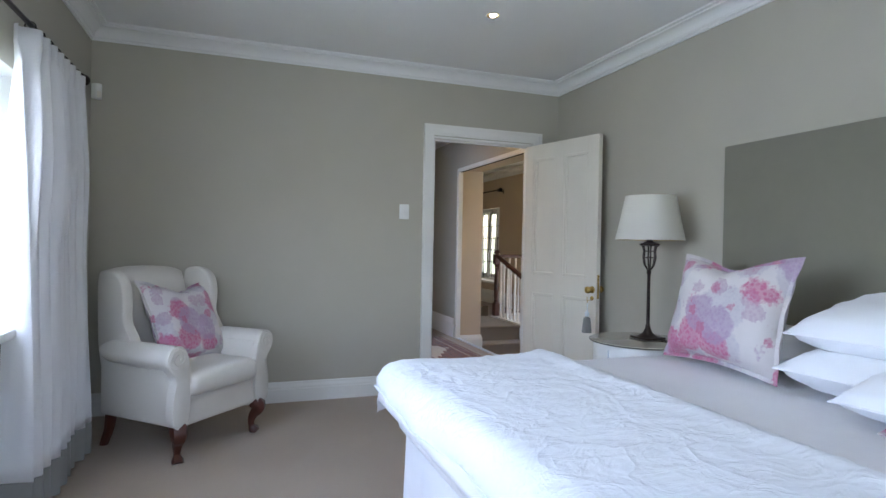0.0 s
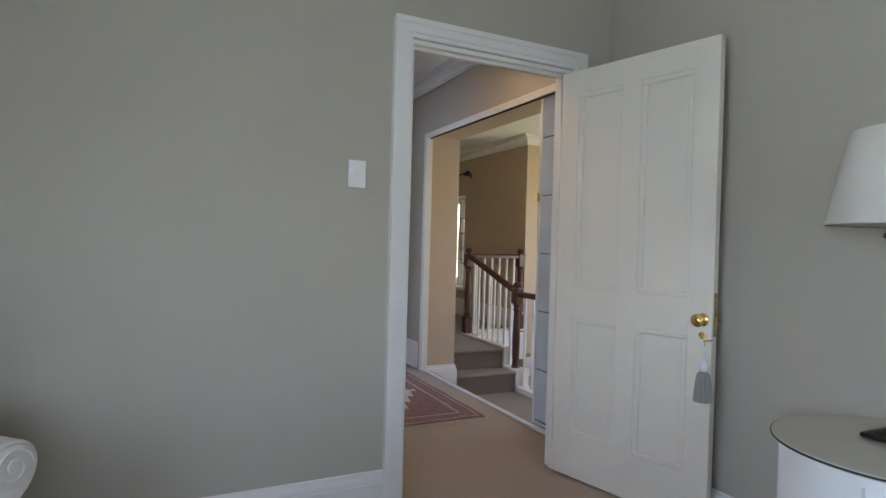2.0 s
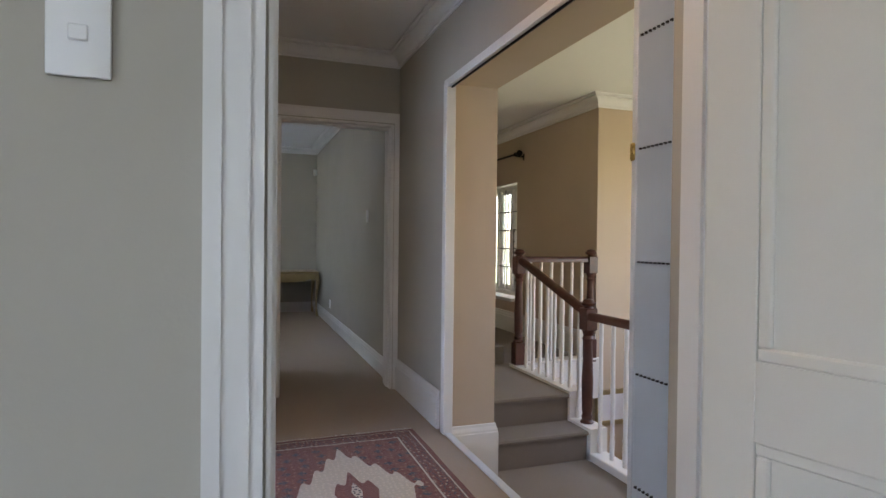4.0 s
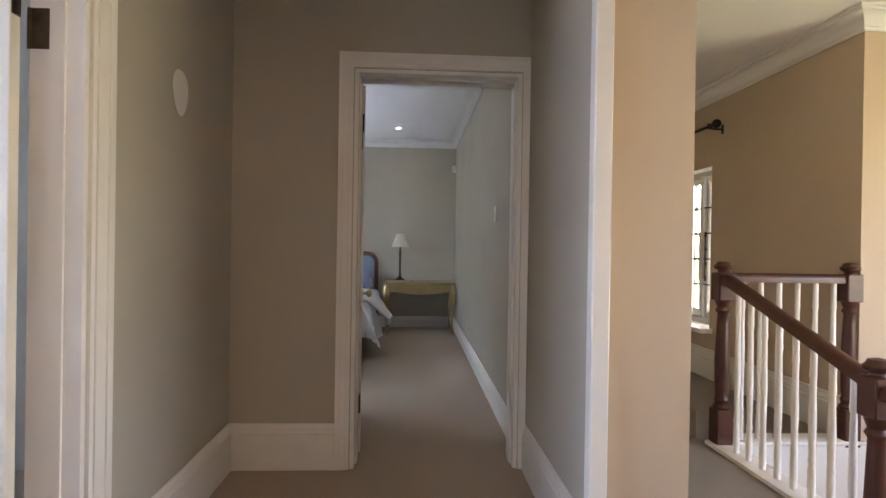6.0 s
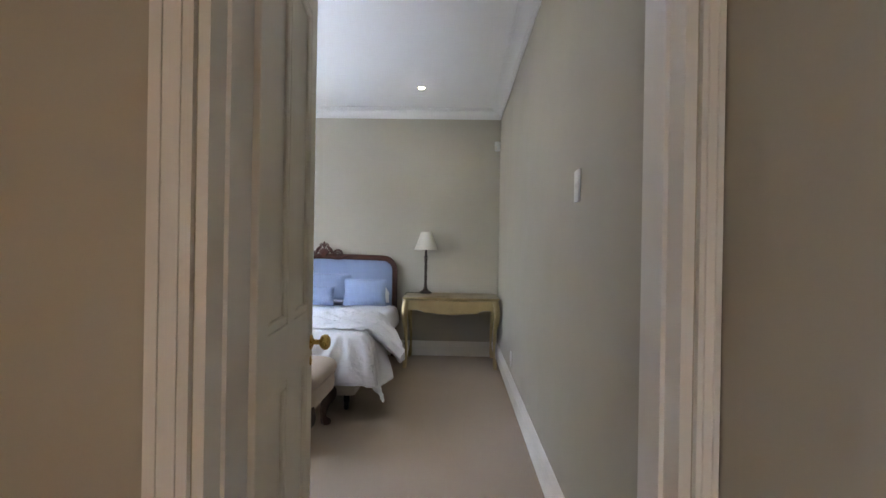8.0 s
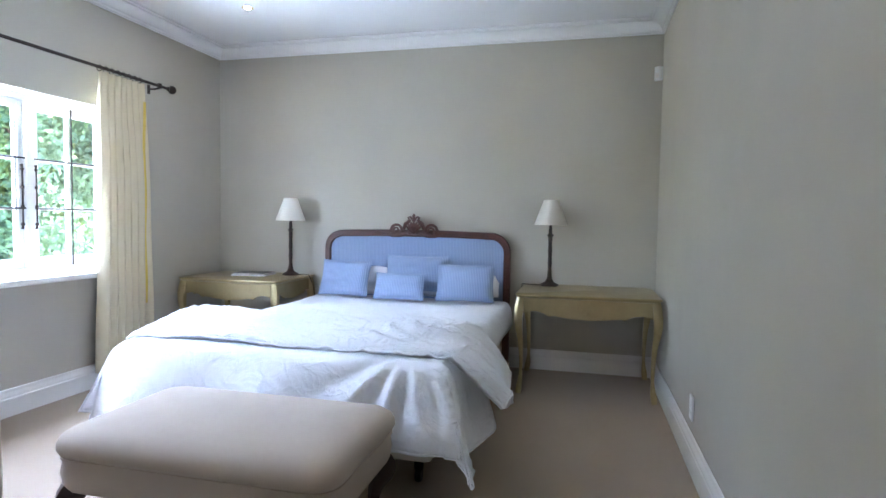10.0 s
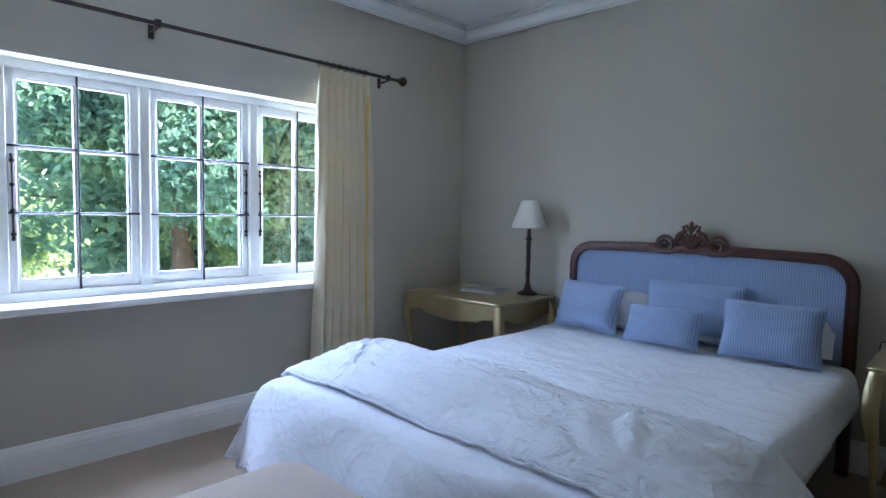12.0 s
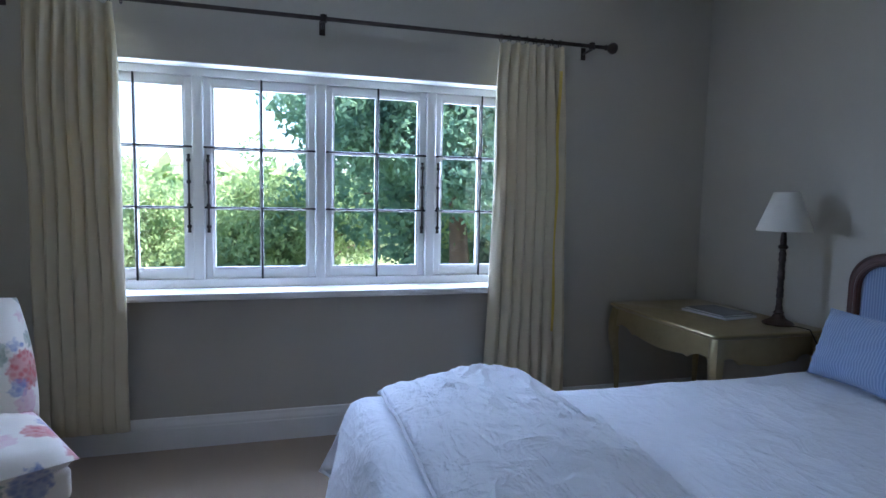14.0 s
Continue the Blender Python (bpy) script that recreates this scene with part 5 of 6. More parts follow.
for i in range(7):
    a = radians(30 + 20 * i)
    bm = bmesh.new()
    tube(bm, [(0, -0.03, HBT - 0.01), (0.04 * math.cos(a), -0.045, HBT + 0.01 + 0.035 * math.sin(a)), (0.075 * math.cos(a), -0.035, HBT + 0.01 + 0.075 * math.sin(a))], [0.012, 0.016, 0.006], 8)
    part("shell_rib", bm, M_MAHOG, b2)
bm = bmesh.new()
lathe(bm, [(0.006, 0.09), (0.016, 0.105), (0.012, 0.12), (0.014, 0.135), (0.003, 0.15)], 12, at=(0, -0.034, HBT))
part("crest_finial", bm, M_MAHOG, b2)

drape("flat_sheet", (-0.06, 1.46, 10.42, 12.50), 0.552, (0.18, 0.24, 0.3, 0.0), M_DUVET, "smooth white sheet tucked over the mattress", "sheet", puff=0.0, wrinkle=0.011, flare=0.06, seed=3, thick=0.006, folds=7)


drape("duvet", (-0.07, 1.47, 10.41, 11.05), 0.575, (0.35, 0.46, 0.40, 0.0), M_DUVET, "white duvet hanging over the foot of the bed", "duvet", puff=0.010, wrinkle=0.007, flare=0.23, seed=7, thick=0.012, folds=10, res=0.02, gather=0.03, trim=True)
def turned(px, py):
    return 0.035 * math.exp(-((py - 10.78) / 0.16) ** 2) - (0.05 * (px - 1.5) if px > 1.5 else 0)


drape("folded_quilt", (-0.08, 1.49, 10.45, 11.02), 0.600, (0.07, 0.34, 0.0, 0.0), M_QUILT, "white quilt folded back across the duvet with stitched trim", "quilt", puff=0.048, wrinkle=0.031, flare=0.75, seed=12, thick=0.042, folds=8, res=0.013, lift=turned, reach=lambda k: 0.75 + 0.38 * math.exp(-((k - 0.62) / 0.28) ** 2), gather=0.022, trim=True)

for x, w, h, y, tilt, rz, lab in ((0.20, 0.43, 0.29, 12.27, -20, -4, "blue striped oblong cushion"), (0.76, 0.52, 0.30, 12.44, -10, 2, "blue striped oblong cushion behind another"), (0.69, 0.40, 0.21, 12.20, -24, 2, "small blue striped cushion in the middle"), (1.20, 0.44, 0.29, 12.25, -20, 5, "blue striped oblong cushion")):
    cushion("cushion", w, h, 0.13, pose(x, y, 0.575 if w < 0.5 else 0.60, tilt, 0, rz), M_BLUE, lab + " leaning on the pillows", seed=x * 9, group="blue cushions on the bed")
for x in (0.32, 1.08):
    cushion("pillow", 0.70, 0.42, 0.16, pose(x, 12.42, 0.60, -62, 0, 0), M_LINEN, "plump white pillow against the headboard", "pillow", seed=x * 5, group="white pillows on the bed")

# ---- bench ----
be = thing("bench", 0.825, 9.93, 0, 0, "taupe upholstered bench with dark cabriole legs at the bed's foot", "bench")
bm = bmesh.new()
padded(bm, 0.52, 0.31, 0.085, ((-0.012, 0.352), (0.004, 0.362), (0.014, 0.382), (0.014, 0.402), (0.004, 0.424), (-0.018, 0.441), (-0.055, 0.453), (-0.12, 0.461), (-0.19, 0.466), (-0.25, 0.467)))
part("seat_cushion", bm, M_BENCH, be, "thick domed taupe seat cushion")
bm = bmesh.new()
padded(bm, 0.515, 0.305, 0.07, ((-0.02, 0.235), (-0.006, 0.24), (0.0, 0.255), (0.006, 0.30), (0.0, 0.345), (-0.014, 0.354)))
part("seat_frame", bm, M_BENCH, be, "taupe covered seat frame")
bm = bmesh.new()
ring = [(x, y, 0.355) for x, y in round_rect(0.52, 0.31, 0.085)]
tube(bm, ring + ring[:1], 0.007, 6)
part("piping", bm, M_BENCH, be)
for sx in (-1, 1):
    for sy in (-1, 1):
        bm = bmesh.new()
        cabriole(bm, sx * 0.46, sy * 0.255, 0.245, sx * 0.7, sy * 0.7, 0.042, 0.03, 0.03)
        part("leg", bm, M_DARKWOOD, be)


# ---- wing chairs ----
def rounded(pts, times=3):
    """A closed outline with its corners cut again and again."""
    for _ in range(times):
        out = []
        for a, b in zip(pts, pts[1:] + pts[:1]):
            out += [(a[0] * 0.75 + b[0] * 0.25, a[1] * 0.75 + b[1] * 0.25), (a[0] * 0.25 + b[0] * 0.75, a[1] * 0.25 + b[1] * 0.75)]
        pts = out
    return pts


def puffed(bm, pts, axis, lo, hi, r, steps=5):
    """An upholstered slab: an outline drawn along an axis, its two faces rounded over by r."""
    cx, cz = sum(p[0] for p in pts) / len(pts), sum(p[1] for p in pts) / len(pts)
    rings = []
    sign = 1 if hi > lo else -1
    for end, way in ((lo, 1), (hi, -1)):
        for k in (range(steps + 1) if way > 0 else range(steps, -1, -1)):
            a = radians(90 * k / steps)
            inset, along = r * (1 - math.sin(a)), end + sign * way * r * (1 - math.cos(a))
            row = []
            for x, z in pts:
                d = math.hypot(x - cx, z - cz) or 1.0
                px, pz = x - (x - cx) / d * inset, z - (z - cz) / d * inset
                row.append(bm.verts.new((along, px, pz) if axis == "x" else (px, along, pz)))
            rings.append(row)
    n = len(pts)
    for a, b in zip(rings, rings[1:]):
        for i in range(n):
            bm.faces.new((a[i], a[(i + 1) % n], b[(i + 1) % n], b[i]))
    bm.faces.new(rings[0][::-1])
    bm.faces.new(rings[-1])
    bmesh.ops.recalc_face_normals(bm, faces=bm.faces[:])


def wing_chair(x, y, rz, material, legmat, label, top=1.02):
    """Local -y is the front."""
    e = thing("wing_chair", x, y, 0, rz, label, "armchair")
    W, D = 0.70, 0.66
    bm = bmesh.new()
    soft_box(bm, -W / 2 + 0.03, W / 2 - 0.03, -D / 2 + 0.02, D / 2 - 0.04, 0.19, 0.36, 0.02, 3)
    part("seat_frame", bm, material, e)
    bm = bmesh.new()
    padded(bm, 0.25, 0.285, 0.05, ((-0.02, 0.356), (-0.004, 0.362), (0.004, 0.375), (0.008, 0.41), (0.004, 0.452), (-0.008, 0.470), (-0.03, 0.482), (-0.08, 0.490), (-0.16, 0.494), (-0.22, 0.495)), cy=-0.065)
    part("seat_cushion", bm, material, e)
    bm = bmesh.new()
    n = 14
    gg = []
    for s in (0, 1):
        gs = []
        for j in range(n + 1):
            row = []
            for i in range(n + 1):
                u, v = 2 * i / n - 1, j / n
                edge = max(0.0, (1 - u ** 6) * (1 - (2 * v - 1) ** 8)) ** 0.5
                z = 0.30 + (top - 0.30) * v + 0.012 * (1 - u * u) * v - 0.03 * v * u ** 4
                yb = 0.20 + 0.13 * v
                row.append(bm.verts.new((u * (0.275 - 0.01 * v), yb + (0.06 if s else -0.075 * edge) , z)))
            gs.append(row)
        gg.append(gs)
    for s in (0, 1):
        for j in range(n):
            for i in range(n):
                bm.faces.new((gg[s][j][i], gg[s][j][i + 1], gg[s][j + 1][i + 1], gg[s][j + 1][i]))
    for k in range(n):
        bm.faces.new((gg[0][0][k], gg[0][0][k + 1], gg[1][0][k + 1], gg[1][0][k]))
        bm.faces.new((gg[0][n][k], gg[0][n][k + 1], gg[1][n][k + 1], gg[1][n][k]))
        bm.faces.new((gg[0][k][0], gg[0][k + 1][0], gg[1][k + 1][0], gg[1][k][0]))
        bm.faces.new((gg[0][k][n], gg[0][k + 1][n], gg[1][k + 1][n], gg[1][k][n]))
    part("backrest", bm, material, e)
    for s in (-1, 1):
        bm = bmesh.new()
        sm = rounded([(0.30, 0.36), (0.33, top - 0.03), (0.27, top + 0.005), (0.17, top), (0.10, top - 0.05), (0.075, top - 0.16), (0.085, top - 0.29), (0.05, 0.67), (0.0, 0.60), (0.0, 0.40)])
        puffed(bm, sm, "x", s * 0.268, s * 0.332, 0.02)
        for v in bm.verts:
            v.co.x += s * 0.05 * max(0, (0.25 - v.co.y)) * max(0, v.co.z - 0.5) * 4
        part("wing", bm, material, e)
        bm = bmesh.new()
        soft_box(bm, min(s * 0.255, s * 0.335), max(s * 0.255, s * 0.335), -0.30, 0.28, 0.20, 0.58, 0.02, 2)
        part("arm_panel", bm, material, e)
        bm = bmesh.new()
        k = bmesh.new()
        lathe(k, [(0.012, -0.006), (0.056, -0.004), (0.066, 0.006), (0.069, 0.02), (0.068, 0.30), (0.06, 0.5), (0.04, 0.56)], 20)
        join(bm, k, pose(s * 0.335, -0.33, 0.57, -90))
        arm = part("arm_roll", bm, material, e)
        bm = bmesh.new()
        spiral = []
        for i in range(30):
            a = i / 29 * 3.2 * math.pi
            rr = 0.052 * (1 - i / 36)
            spiral.append((s * (0.335 + rr * math.cos(a)), -0.337, 0.57 + rr * math.sin(a)))
        tube(bm, spiral, 0.004, 6)
        part("scroll_piping", bm, material, arm)
        bm = bmesh.new()
        front = rounded([(s * 0.248, 0.195), (s * 0.248, 0.46), (s * 0.262, 0.56), (s * 0.30, 0.635), (s * 0.365, 0.635), (s * 0.402, 0.585), (s * 0.385, 0.52), (s * 0.345, 0.48), (s * 0.338, 0.43), (s * 0.358, 0.36), (s * 0.362, 0.28), (s * 0.352, 0.195)])
        puffed(bm, front, "y", -0.332, -0.27, 0.014)
        front_panel = part("arm_front", bm, material, e)
        bm = bmesh.new()
        tube(bm, [(x, -0.328, z) for x, z in front] + [(front[0][0], -0.328, front[0][1])], 0.0045, 6)
        part("front_piping", bm, material, front_panel)
        bm = bmesh.new()
        cabriole(bm, s * 0.29, -0.285, 0.20, s * 0.5, -0.8, 0.042, 0.03, 0.03)
        part("front_leg", bm, legmat, e, "carved mahogany cabriole leg")
        bm = bmesh.new()
        tube(bm, [(s * 0.27, 0.26, 0.20), (s * 0.27, 0.28, 0.1), (s * 0.275, 0.32, 0.001)], [0.028, 0.024, 0.02], 8, 0.8)
        part("back_leg", bm, legmat, e)
    return e


def slipper_chair(x, y, rz):
    """An armless chair; local -y is the front."""
    e = thing("slipper_chair", x, y, 0, rz, "floral chintz slipper chair with wooden legs beside the curtain", "chair")
    bm = bmesh.new()
    soft_box(bm, -0.27, 0.27, -0.27, 0.25, 0.24, 0.35, 0.02, 3)
    part("seat_frame", bm, M_CHINTZ, e)
    bm = cushion_mesh(0.57, 0.57, 0.20, ear=0.0, seed=6)
    for v in bm.verts:
        px, py, pz = v.co
        v.co = Vector((px, pz - 0.30, 0.385 + py * 0.8))
    part("seat_cushion", bm, M_CHINTZ, e)
    bm = cushion_mesh(0.56, 0.52, 0.20, ear=-0.02, seed=9)
    for v in bm.verts:
        px, py, pz = v.co
        k = pz / 0.52
        v.co = Vector((px * (1 - 0.12 * k * k), 0.22 + py + 0.10 * k * k, 0.34 + pz))
    part("backrest", bm, M_CHINTZ, e)
    for s in (-1, 1):
        bm = bmesh.new()
        lathe(bm, [(0.014, 0), (0.020, 0.03), (0.016, 0.05), (0.026, 0.16), (0.03, 0.2), (0.028, 0.245)], 12, at=(s * 0.22, -0.22, 0))
        part("front_leg", bm, M_MAHOG, e, "turned mahogany leg")
        bm = bmesh.new()
        tube(bm, [(s * 0.21, 0.2, 0.245), (s * 0.21, 0.23, 0.1), (s * 0.21, 0.28, 0.001)], [0.024, 0.02, 0.017], 8, 0.8)
        part("back_leg", bm, M_MAHOG, e)
    return e


ang = math.degrees(math.atan2(-0.687, 0.726)) + 90
WC1 = (-0.335, 3.315)
wing_chair(*WC1, ang, M_IVORY, M_MAHOG, "ivory upholstered wing chair with mahogany legs near the curtain")
cushion("cushion", 0.54, 0.50, 0.16, pose(*WC1, 0, 0, 0, ang) @ pose(0.045, -0.06, 0.478, -26, 4, 6), M_FLORAL, "square pink and mauve floral cushion on the wing chair", flange=0.02, seed=4, chop=0.05, ear=0.05)
slipper_chair(-0.35, 9.05, 122)

# ---- bed of the first room ----
b1 = thing("bed", 2.52, 1.13, 0, 0, "wide bed with white linen against the sage panel", "bed")
bm = bmesh.new()
soft_box(bm, -1.82, -0.02, -0.90, 0.90, 0.08, 0.36, 0.02, 2)
part("bed_base", bm, M_LINEN, b1, "white valanced bed base")
bm = bmesh.new()
soft_box(bm, -1.88, -0.02, -0.92, 0.92, 0.362, 0.625, 0.05, 3)
part("mattress", bm, M_SHEET, b1)
for sx in (-1.7, -0.15):
    for sy in (-0.8, 0.8):
        bm = bmesh.new()
        lathe(bm, [(0.03, 0), (0.03, 0.02), (0.024, 0.085)], 10, at=(sx, sy, 0))
        part("foot", bm, M_BLACK, b1)
bm = bmesh.new()
soft_box(bm, 2.545, 2.598, 0.10, 2.07, 0.22, 1.785, 0.008, 2)
ob = mesh_object("headboard", bm, M_PANELGREEN, None, True)
tagged(ob, "tall sage green upholstered panel on the wall behind the bed", "headboard")
drape("flat_sheet", (0.64, 2.48, 0.24, 2.02), 0.632, (0.2, 0.0, 0.25, 0.25), M_SHEET, "smooth pale lavender white sheet", "sheet", wrinkle=0.005, flare=0.05, seed=21, thick=0.006, folds=6)


def roll1(px, py):
    return 0.02 * math.exp(-((px - 1.36) / 0.06) ** 2)


drape("duvet", (0.66, 1.42, 0.30, 2.0), 0.655, (0.16, 0.0, 0.1, 0.10), M_DUVET, "white folded duvet with soft creases at the bed's foot", "duvet", puff=0.03, wrinkle=0.012, flare=0.5, seed=31, thick=0.05, folds=5, res=0.022, lift=roll1, trim=True)
bm = bmesh.new()
nu, nv = 160, 10
g = []
for j in range(nv + 1):
    row = []
    for i in range(nu + 1):
        u = i / nu
        s = u * (1.82 + 1.82)
        x, y = (0.70 + max(0, 1.82 - s), 2.045) if s < 1.82 else (0.70, 2.045 - (s - 1.82))
        k = j / nv
        w = 0.012 * k * math.sin(s * 21 + 0.6 * math.sin(s * 5))
        row.append(bm.verts.new((x - (w + 0.01 * k if s >= 1.82 else 0), y + (w + 0.01 * k if s < 1.82 else 0), 0.56 - 0.545 * k)))
    g.append(row)
for j in range(nv):
    for i in range(nu):
        bm.faces.new((g[j][i], g[j][i + 1], g[j + 1][i + 1], g[j + 1][i]))
ob = mesh_object("valance", bm, M_LINEN, None, True)
ob.modifiers.new("thickness", "SOLIDIFY").thickness = 0.004
tagged(ob, "white gathered valance round the bed base", "valance")

cushion("cushion", 0.64, 0.51, 0.22, pose(2.06, 1.63, 0.665, -14, 0, -92), M_FLORAL, "large square pink and mauve floral cushion on the bed", flange=0.025, seed=8, chop=0.045, ear=0.05)
for y, z, rx, s in ((0.90, 0.735, -84, 1), (0.89, 0.875, -76, 2), (0.16, 0.735, -84, 3), (0.16, 0.875, -78, 4)):
    cushion("pillow", 0.72, 0.48, 0.18, pose(1.98 if z < 0.8 else 2.02, y, z, rx, 0, -90), M_LINEN, "plump white pillow stacked against the headboard", "pillow", seed=s * 3, group="white pillows of the wide bed")
cushion("pillow", 0.62, 0.40, 0.17, pose(2.12, 1.66, 0.73, -82, 0, -94), M_LINEN, "white pillow lying behind the floral cushion", "pillow", seed=17)
cushion("pillow", 0.62, 0.34, 0.13, pose(1.86, 0.62, 0.70, -74, 0, -86), M_LINEN, "white pillow lying flat in front of the stack", "pillow", seed=19)
cushion("cushion", 0.40, 0.40, 0.13, pose(1.72, 0.46, 0.685, -74, 0, -96), M_FLORAL, "pink and mauve floral cushion lying on the sheet", flange=0.03, seed=23)

# ---- round bedside table and lamp ----
rt = thing("bedside_table", 2.28, 2.42, 0.0, 0, "round white drum table with a glass top", "table")
bm = bmesh.new()
lathe(bm, [(0.27, 0.0), (0.275, 0.03), (0.278, 0.618), (0.272, 0.630)], 48, flute=0.004, flutes=24)
part("drum", bm, M_TRIM, rt, "white painted vertical panelled drum")
bm = bmesh.new()
for k in range(6):
    a = radians(60 * k + 12)
    box(bm, 0.279 * math.cos(a) - 0.003, 0.279 * math.cos(a) + 0.003, 0.279 * math.sin(a) - 0.003, 0.279 * math.sin(a) + 0.003, 0.03, 0.6)
part("panel_joint", bm, M_FOLD, rt, smooth=False)
bm = bmesh.new()
lathe(bm, [(0.298, 0.631), (0.301, 0.635), (0.301, 0.640), (0.298, 0.643)], 64)
top = part("glass_top", bm, mat("beige_backed_glass", (0.47, 0.43, 0.36), 0.07, vary=0.02, coat=0.5), rt, "polished glass over a beige top")
bm = bmesh.new()
tube(bm, [(0.3015 * math.cos(2 * math.pi * k / 64), 0.3015 * math.sin(2 * math.pi * k / 64), 0.637) for k in range(65)], 0.003, 5)
part("glass_edge", bm, mat("dark_green_glass_edge", (0.03, 0.05, 0.045), 0.1), top, "dark green polished glass edge")
cl = thing("table_lamp", 2.35, 2.44, 0.644, 0, "bronze cage-stem table lamp with an ivory drum shade", "lamp")
bm = bmesh.new()
soft_box(bm, -0.075, 0.075, -0.075, 0.075, 0, 0.014, 0.005, 2)
lathe(bm, [(0.068, 0.014), (0.05, 0.022), (0.03, 0.036), (0.018, 0.06), (0.014, 0.075), (0.016, 0.085)], 20)
part("base", bm, M_BRONZE, cl)
bm = bmesh.new()
lathe(bm, [(0.011, 0.08), (0.010, 0.395), (0.016, 0.41), (0.010, 0.425)], 12)
part("stem", bm, M_BRONZE, cl)
for k in range(6):
    bm = bmesh.new()
    a = 2 * math.pi * k / 6
    tube(bm, [(r * math.cos(a), r * math.sin(a), z) for r, z in ((0.010, 0.425), (0.030, 0.455), (0.040, 0.50), (0.036, 0.54), (0.042, 0.568), (0.060, 0.58))], 0.005, 6)
    part("cage_rib", bm, M_BRONZE, cl)
bm = bmesh.new()
lathe(bm, [(0.045, 0.571), (0.060, 0.577), (0.060, 0.585), (0.04, 0.591), (0.02, 0.60), (0.014, 0.65)], 18)
for z, r in ((0.50, 0.040), (0.54, 0.037)):
    ring = bmesh.new()
    tube(ring, [(r * math.cos(2 * math.pi * k / 18), r * math.sin(2 * math.pi * k / 18), z) for k in range(19)], 0.0035, 5)
    part("cage_ring", ring, M_BRONZE, cl)
part("cage_collar", bm, M_BRONZE, cl, "bronze collar above the openwork cage")
shade(cl, 0.150, 0.203, 0.608, 0.878)
flex("lamp_cable", [(2.37, 2.36, 0.650), (2.39, 2.30, 0.647), (2.40, 2.25, 0.647), (2.43, 2.20, 0.647), (2.50, 2.16, 0.647), (2.55, 2.12, 0.62), (2.565, 2.10, 0.4)], 0.0035, M_BLACK, "black lamp cable across the glass top")
bm = bmesh.new()
soft_box(bm, -0.035, 0.035, -0.012, 0.012, 0, 0.018, 0.004, 1)
ob = mesh_object("cable_switch", bm, M_BLACK, None, True)
ob.matrix_world = pose(2.398, 2.262, 0.6445, 0, 0, -75)
tagged(ob, "small black in-line lamp switch on the glass top", "switch")

# ---- curtains and rods ----
curtain("curtain", pose(-1.075, 9.20, 0, 0, 0, 90), 0.36, 0.38, 0.155, 2.135, M_CURT2, "cream pleated linen curtain drawn back from the window", folds=7, depth=0.042, seed=1)
curtain("curtain", pose(-1.075, 11.43, 0, 0, 0, 90), 0.38, 0.48, 0.12, 2.135, M_CURT2, "cream pleated linen curtain drawn back from the window", folds=7, depth=0.042, seed=5)
# a narrow yellow strip down one fold of each curtain
for y, owner in ((9.13, "curtain"), (11.575, "curtain.001")):
    bm = bmesh.new()
    n = 16
    va = [bm.verts.new((0.0, 0.006 * math.sin(i * 0.9), 0.55 + 1.45 * i / n)) for i in range(n + 1)]
    vb = [bm.verts.new((0.012, 0.013 + 0.006 * math.sin(i * 0.9), 0.55 + 1.45 * i / n)) for i in range(n + 1)]
    for i in range(n):
        bm.faces.new((va[i], vb[i], vb[i + 1], va[i + 1]))
    own = bpy.data.objects[owner]
    ob = part("lining_edge", bm, M_YELLOW, own, "narrow yellow strip along a fold")
    ob.matrix_parent_inverse = own.matrix_world.inverted()
    ob.matrix_world = pose(-1.043, y, 0)
    ob.modifiers.new("thickness", "SOLIDIFY").thickness = 0.003
curtain_rod("curtain_rod", (-1.09, 8.66, 2.165), (-1.09, 11.90, 2.165), -1, [9.06 - 8.66 + 0.05 * i for i in range(8)] + [11.25 - 8.66 + 0.05 * i for i in range(8)], [0.25, 1.65, 3.14], M_BRONZE, "bronzed metal curtain rod with ball finials")
curtain("curtain", pose(-0.87, 2.75, 0, 0, 0, 90), 0.80, 0.85, 0.02, 2.07, M_CURT1, "white linen curtain with a grey hem band", hem=(0.17, M_HEM), folds=8, depth=0.085, seed=9)
curtain("curtain", pose(-0.86, 0.10, 0, 0, 0, 90), 0.80, 0.9, 0.02, 2.07, M_CURT1, "white linen curtain with a grey hem band", hem=(0.17, M_HEM), folds=10, depth=0.05, seed=14)
curtain_rod("curtain_rod", (-0.88, -0.35, 2.10), (-0.88, 3.30, 2.10), -1, [0.08 + 0.12 * i for i in range(7)] + [2.80 + 0.12 * i for i in range(7)], [0.05, 1.8, 3.62], M_BRONZE, "bronzed metal curtain rod with ball finials")
grown(curtain_rod("curtain_rod", (4.15, 8.40, 2.10), (4.15, 10.3, 2.10), 1, [], [0.06, 1.8], M_BLACK, "thin black curtain rod above the landing window"))

# ---- fittings ----


def wall_plate(name, m, w, h, label, category, rockers=1):
    e = new(name)
    e.matrix_world = m
    tagged(e, label, category)
    bm = bmesh.new()
    soft_box(bm, -w / 2, w / 2, -0.009, 0, -h / 2, h / 2, 0.003, 2)
    part("plate", bm, M_PLASTIC, e)
    for k in range(rockers):
        bm = bmesh.new()
        z = (k - (rockers - 1) / 2) * 0.03
        soft_box(bm, -0.012, 0.012, -0.013, -0.008, z - 0.011, z + 0.011, 0.002, 1)
        part("rocker", bm, M_PLASTIC, e)
    return e


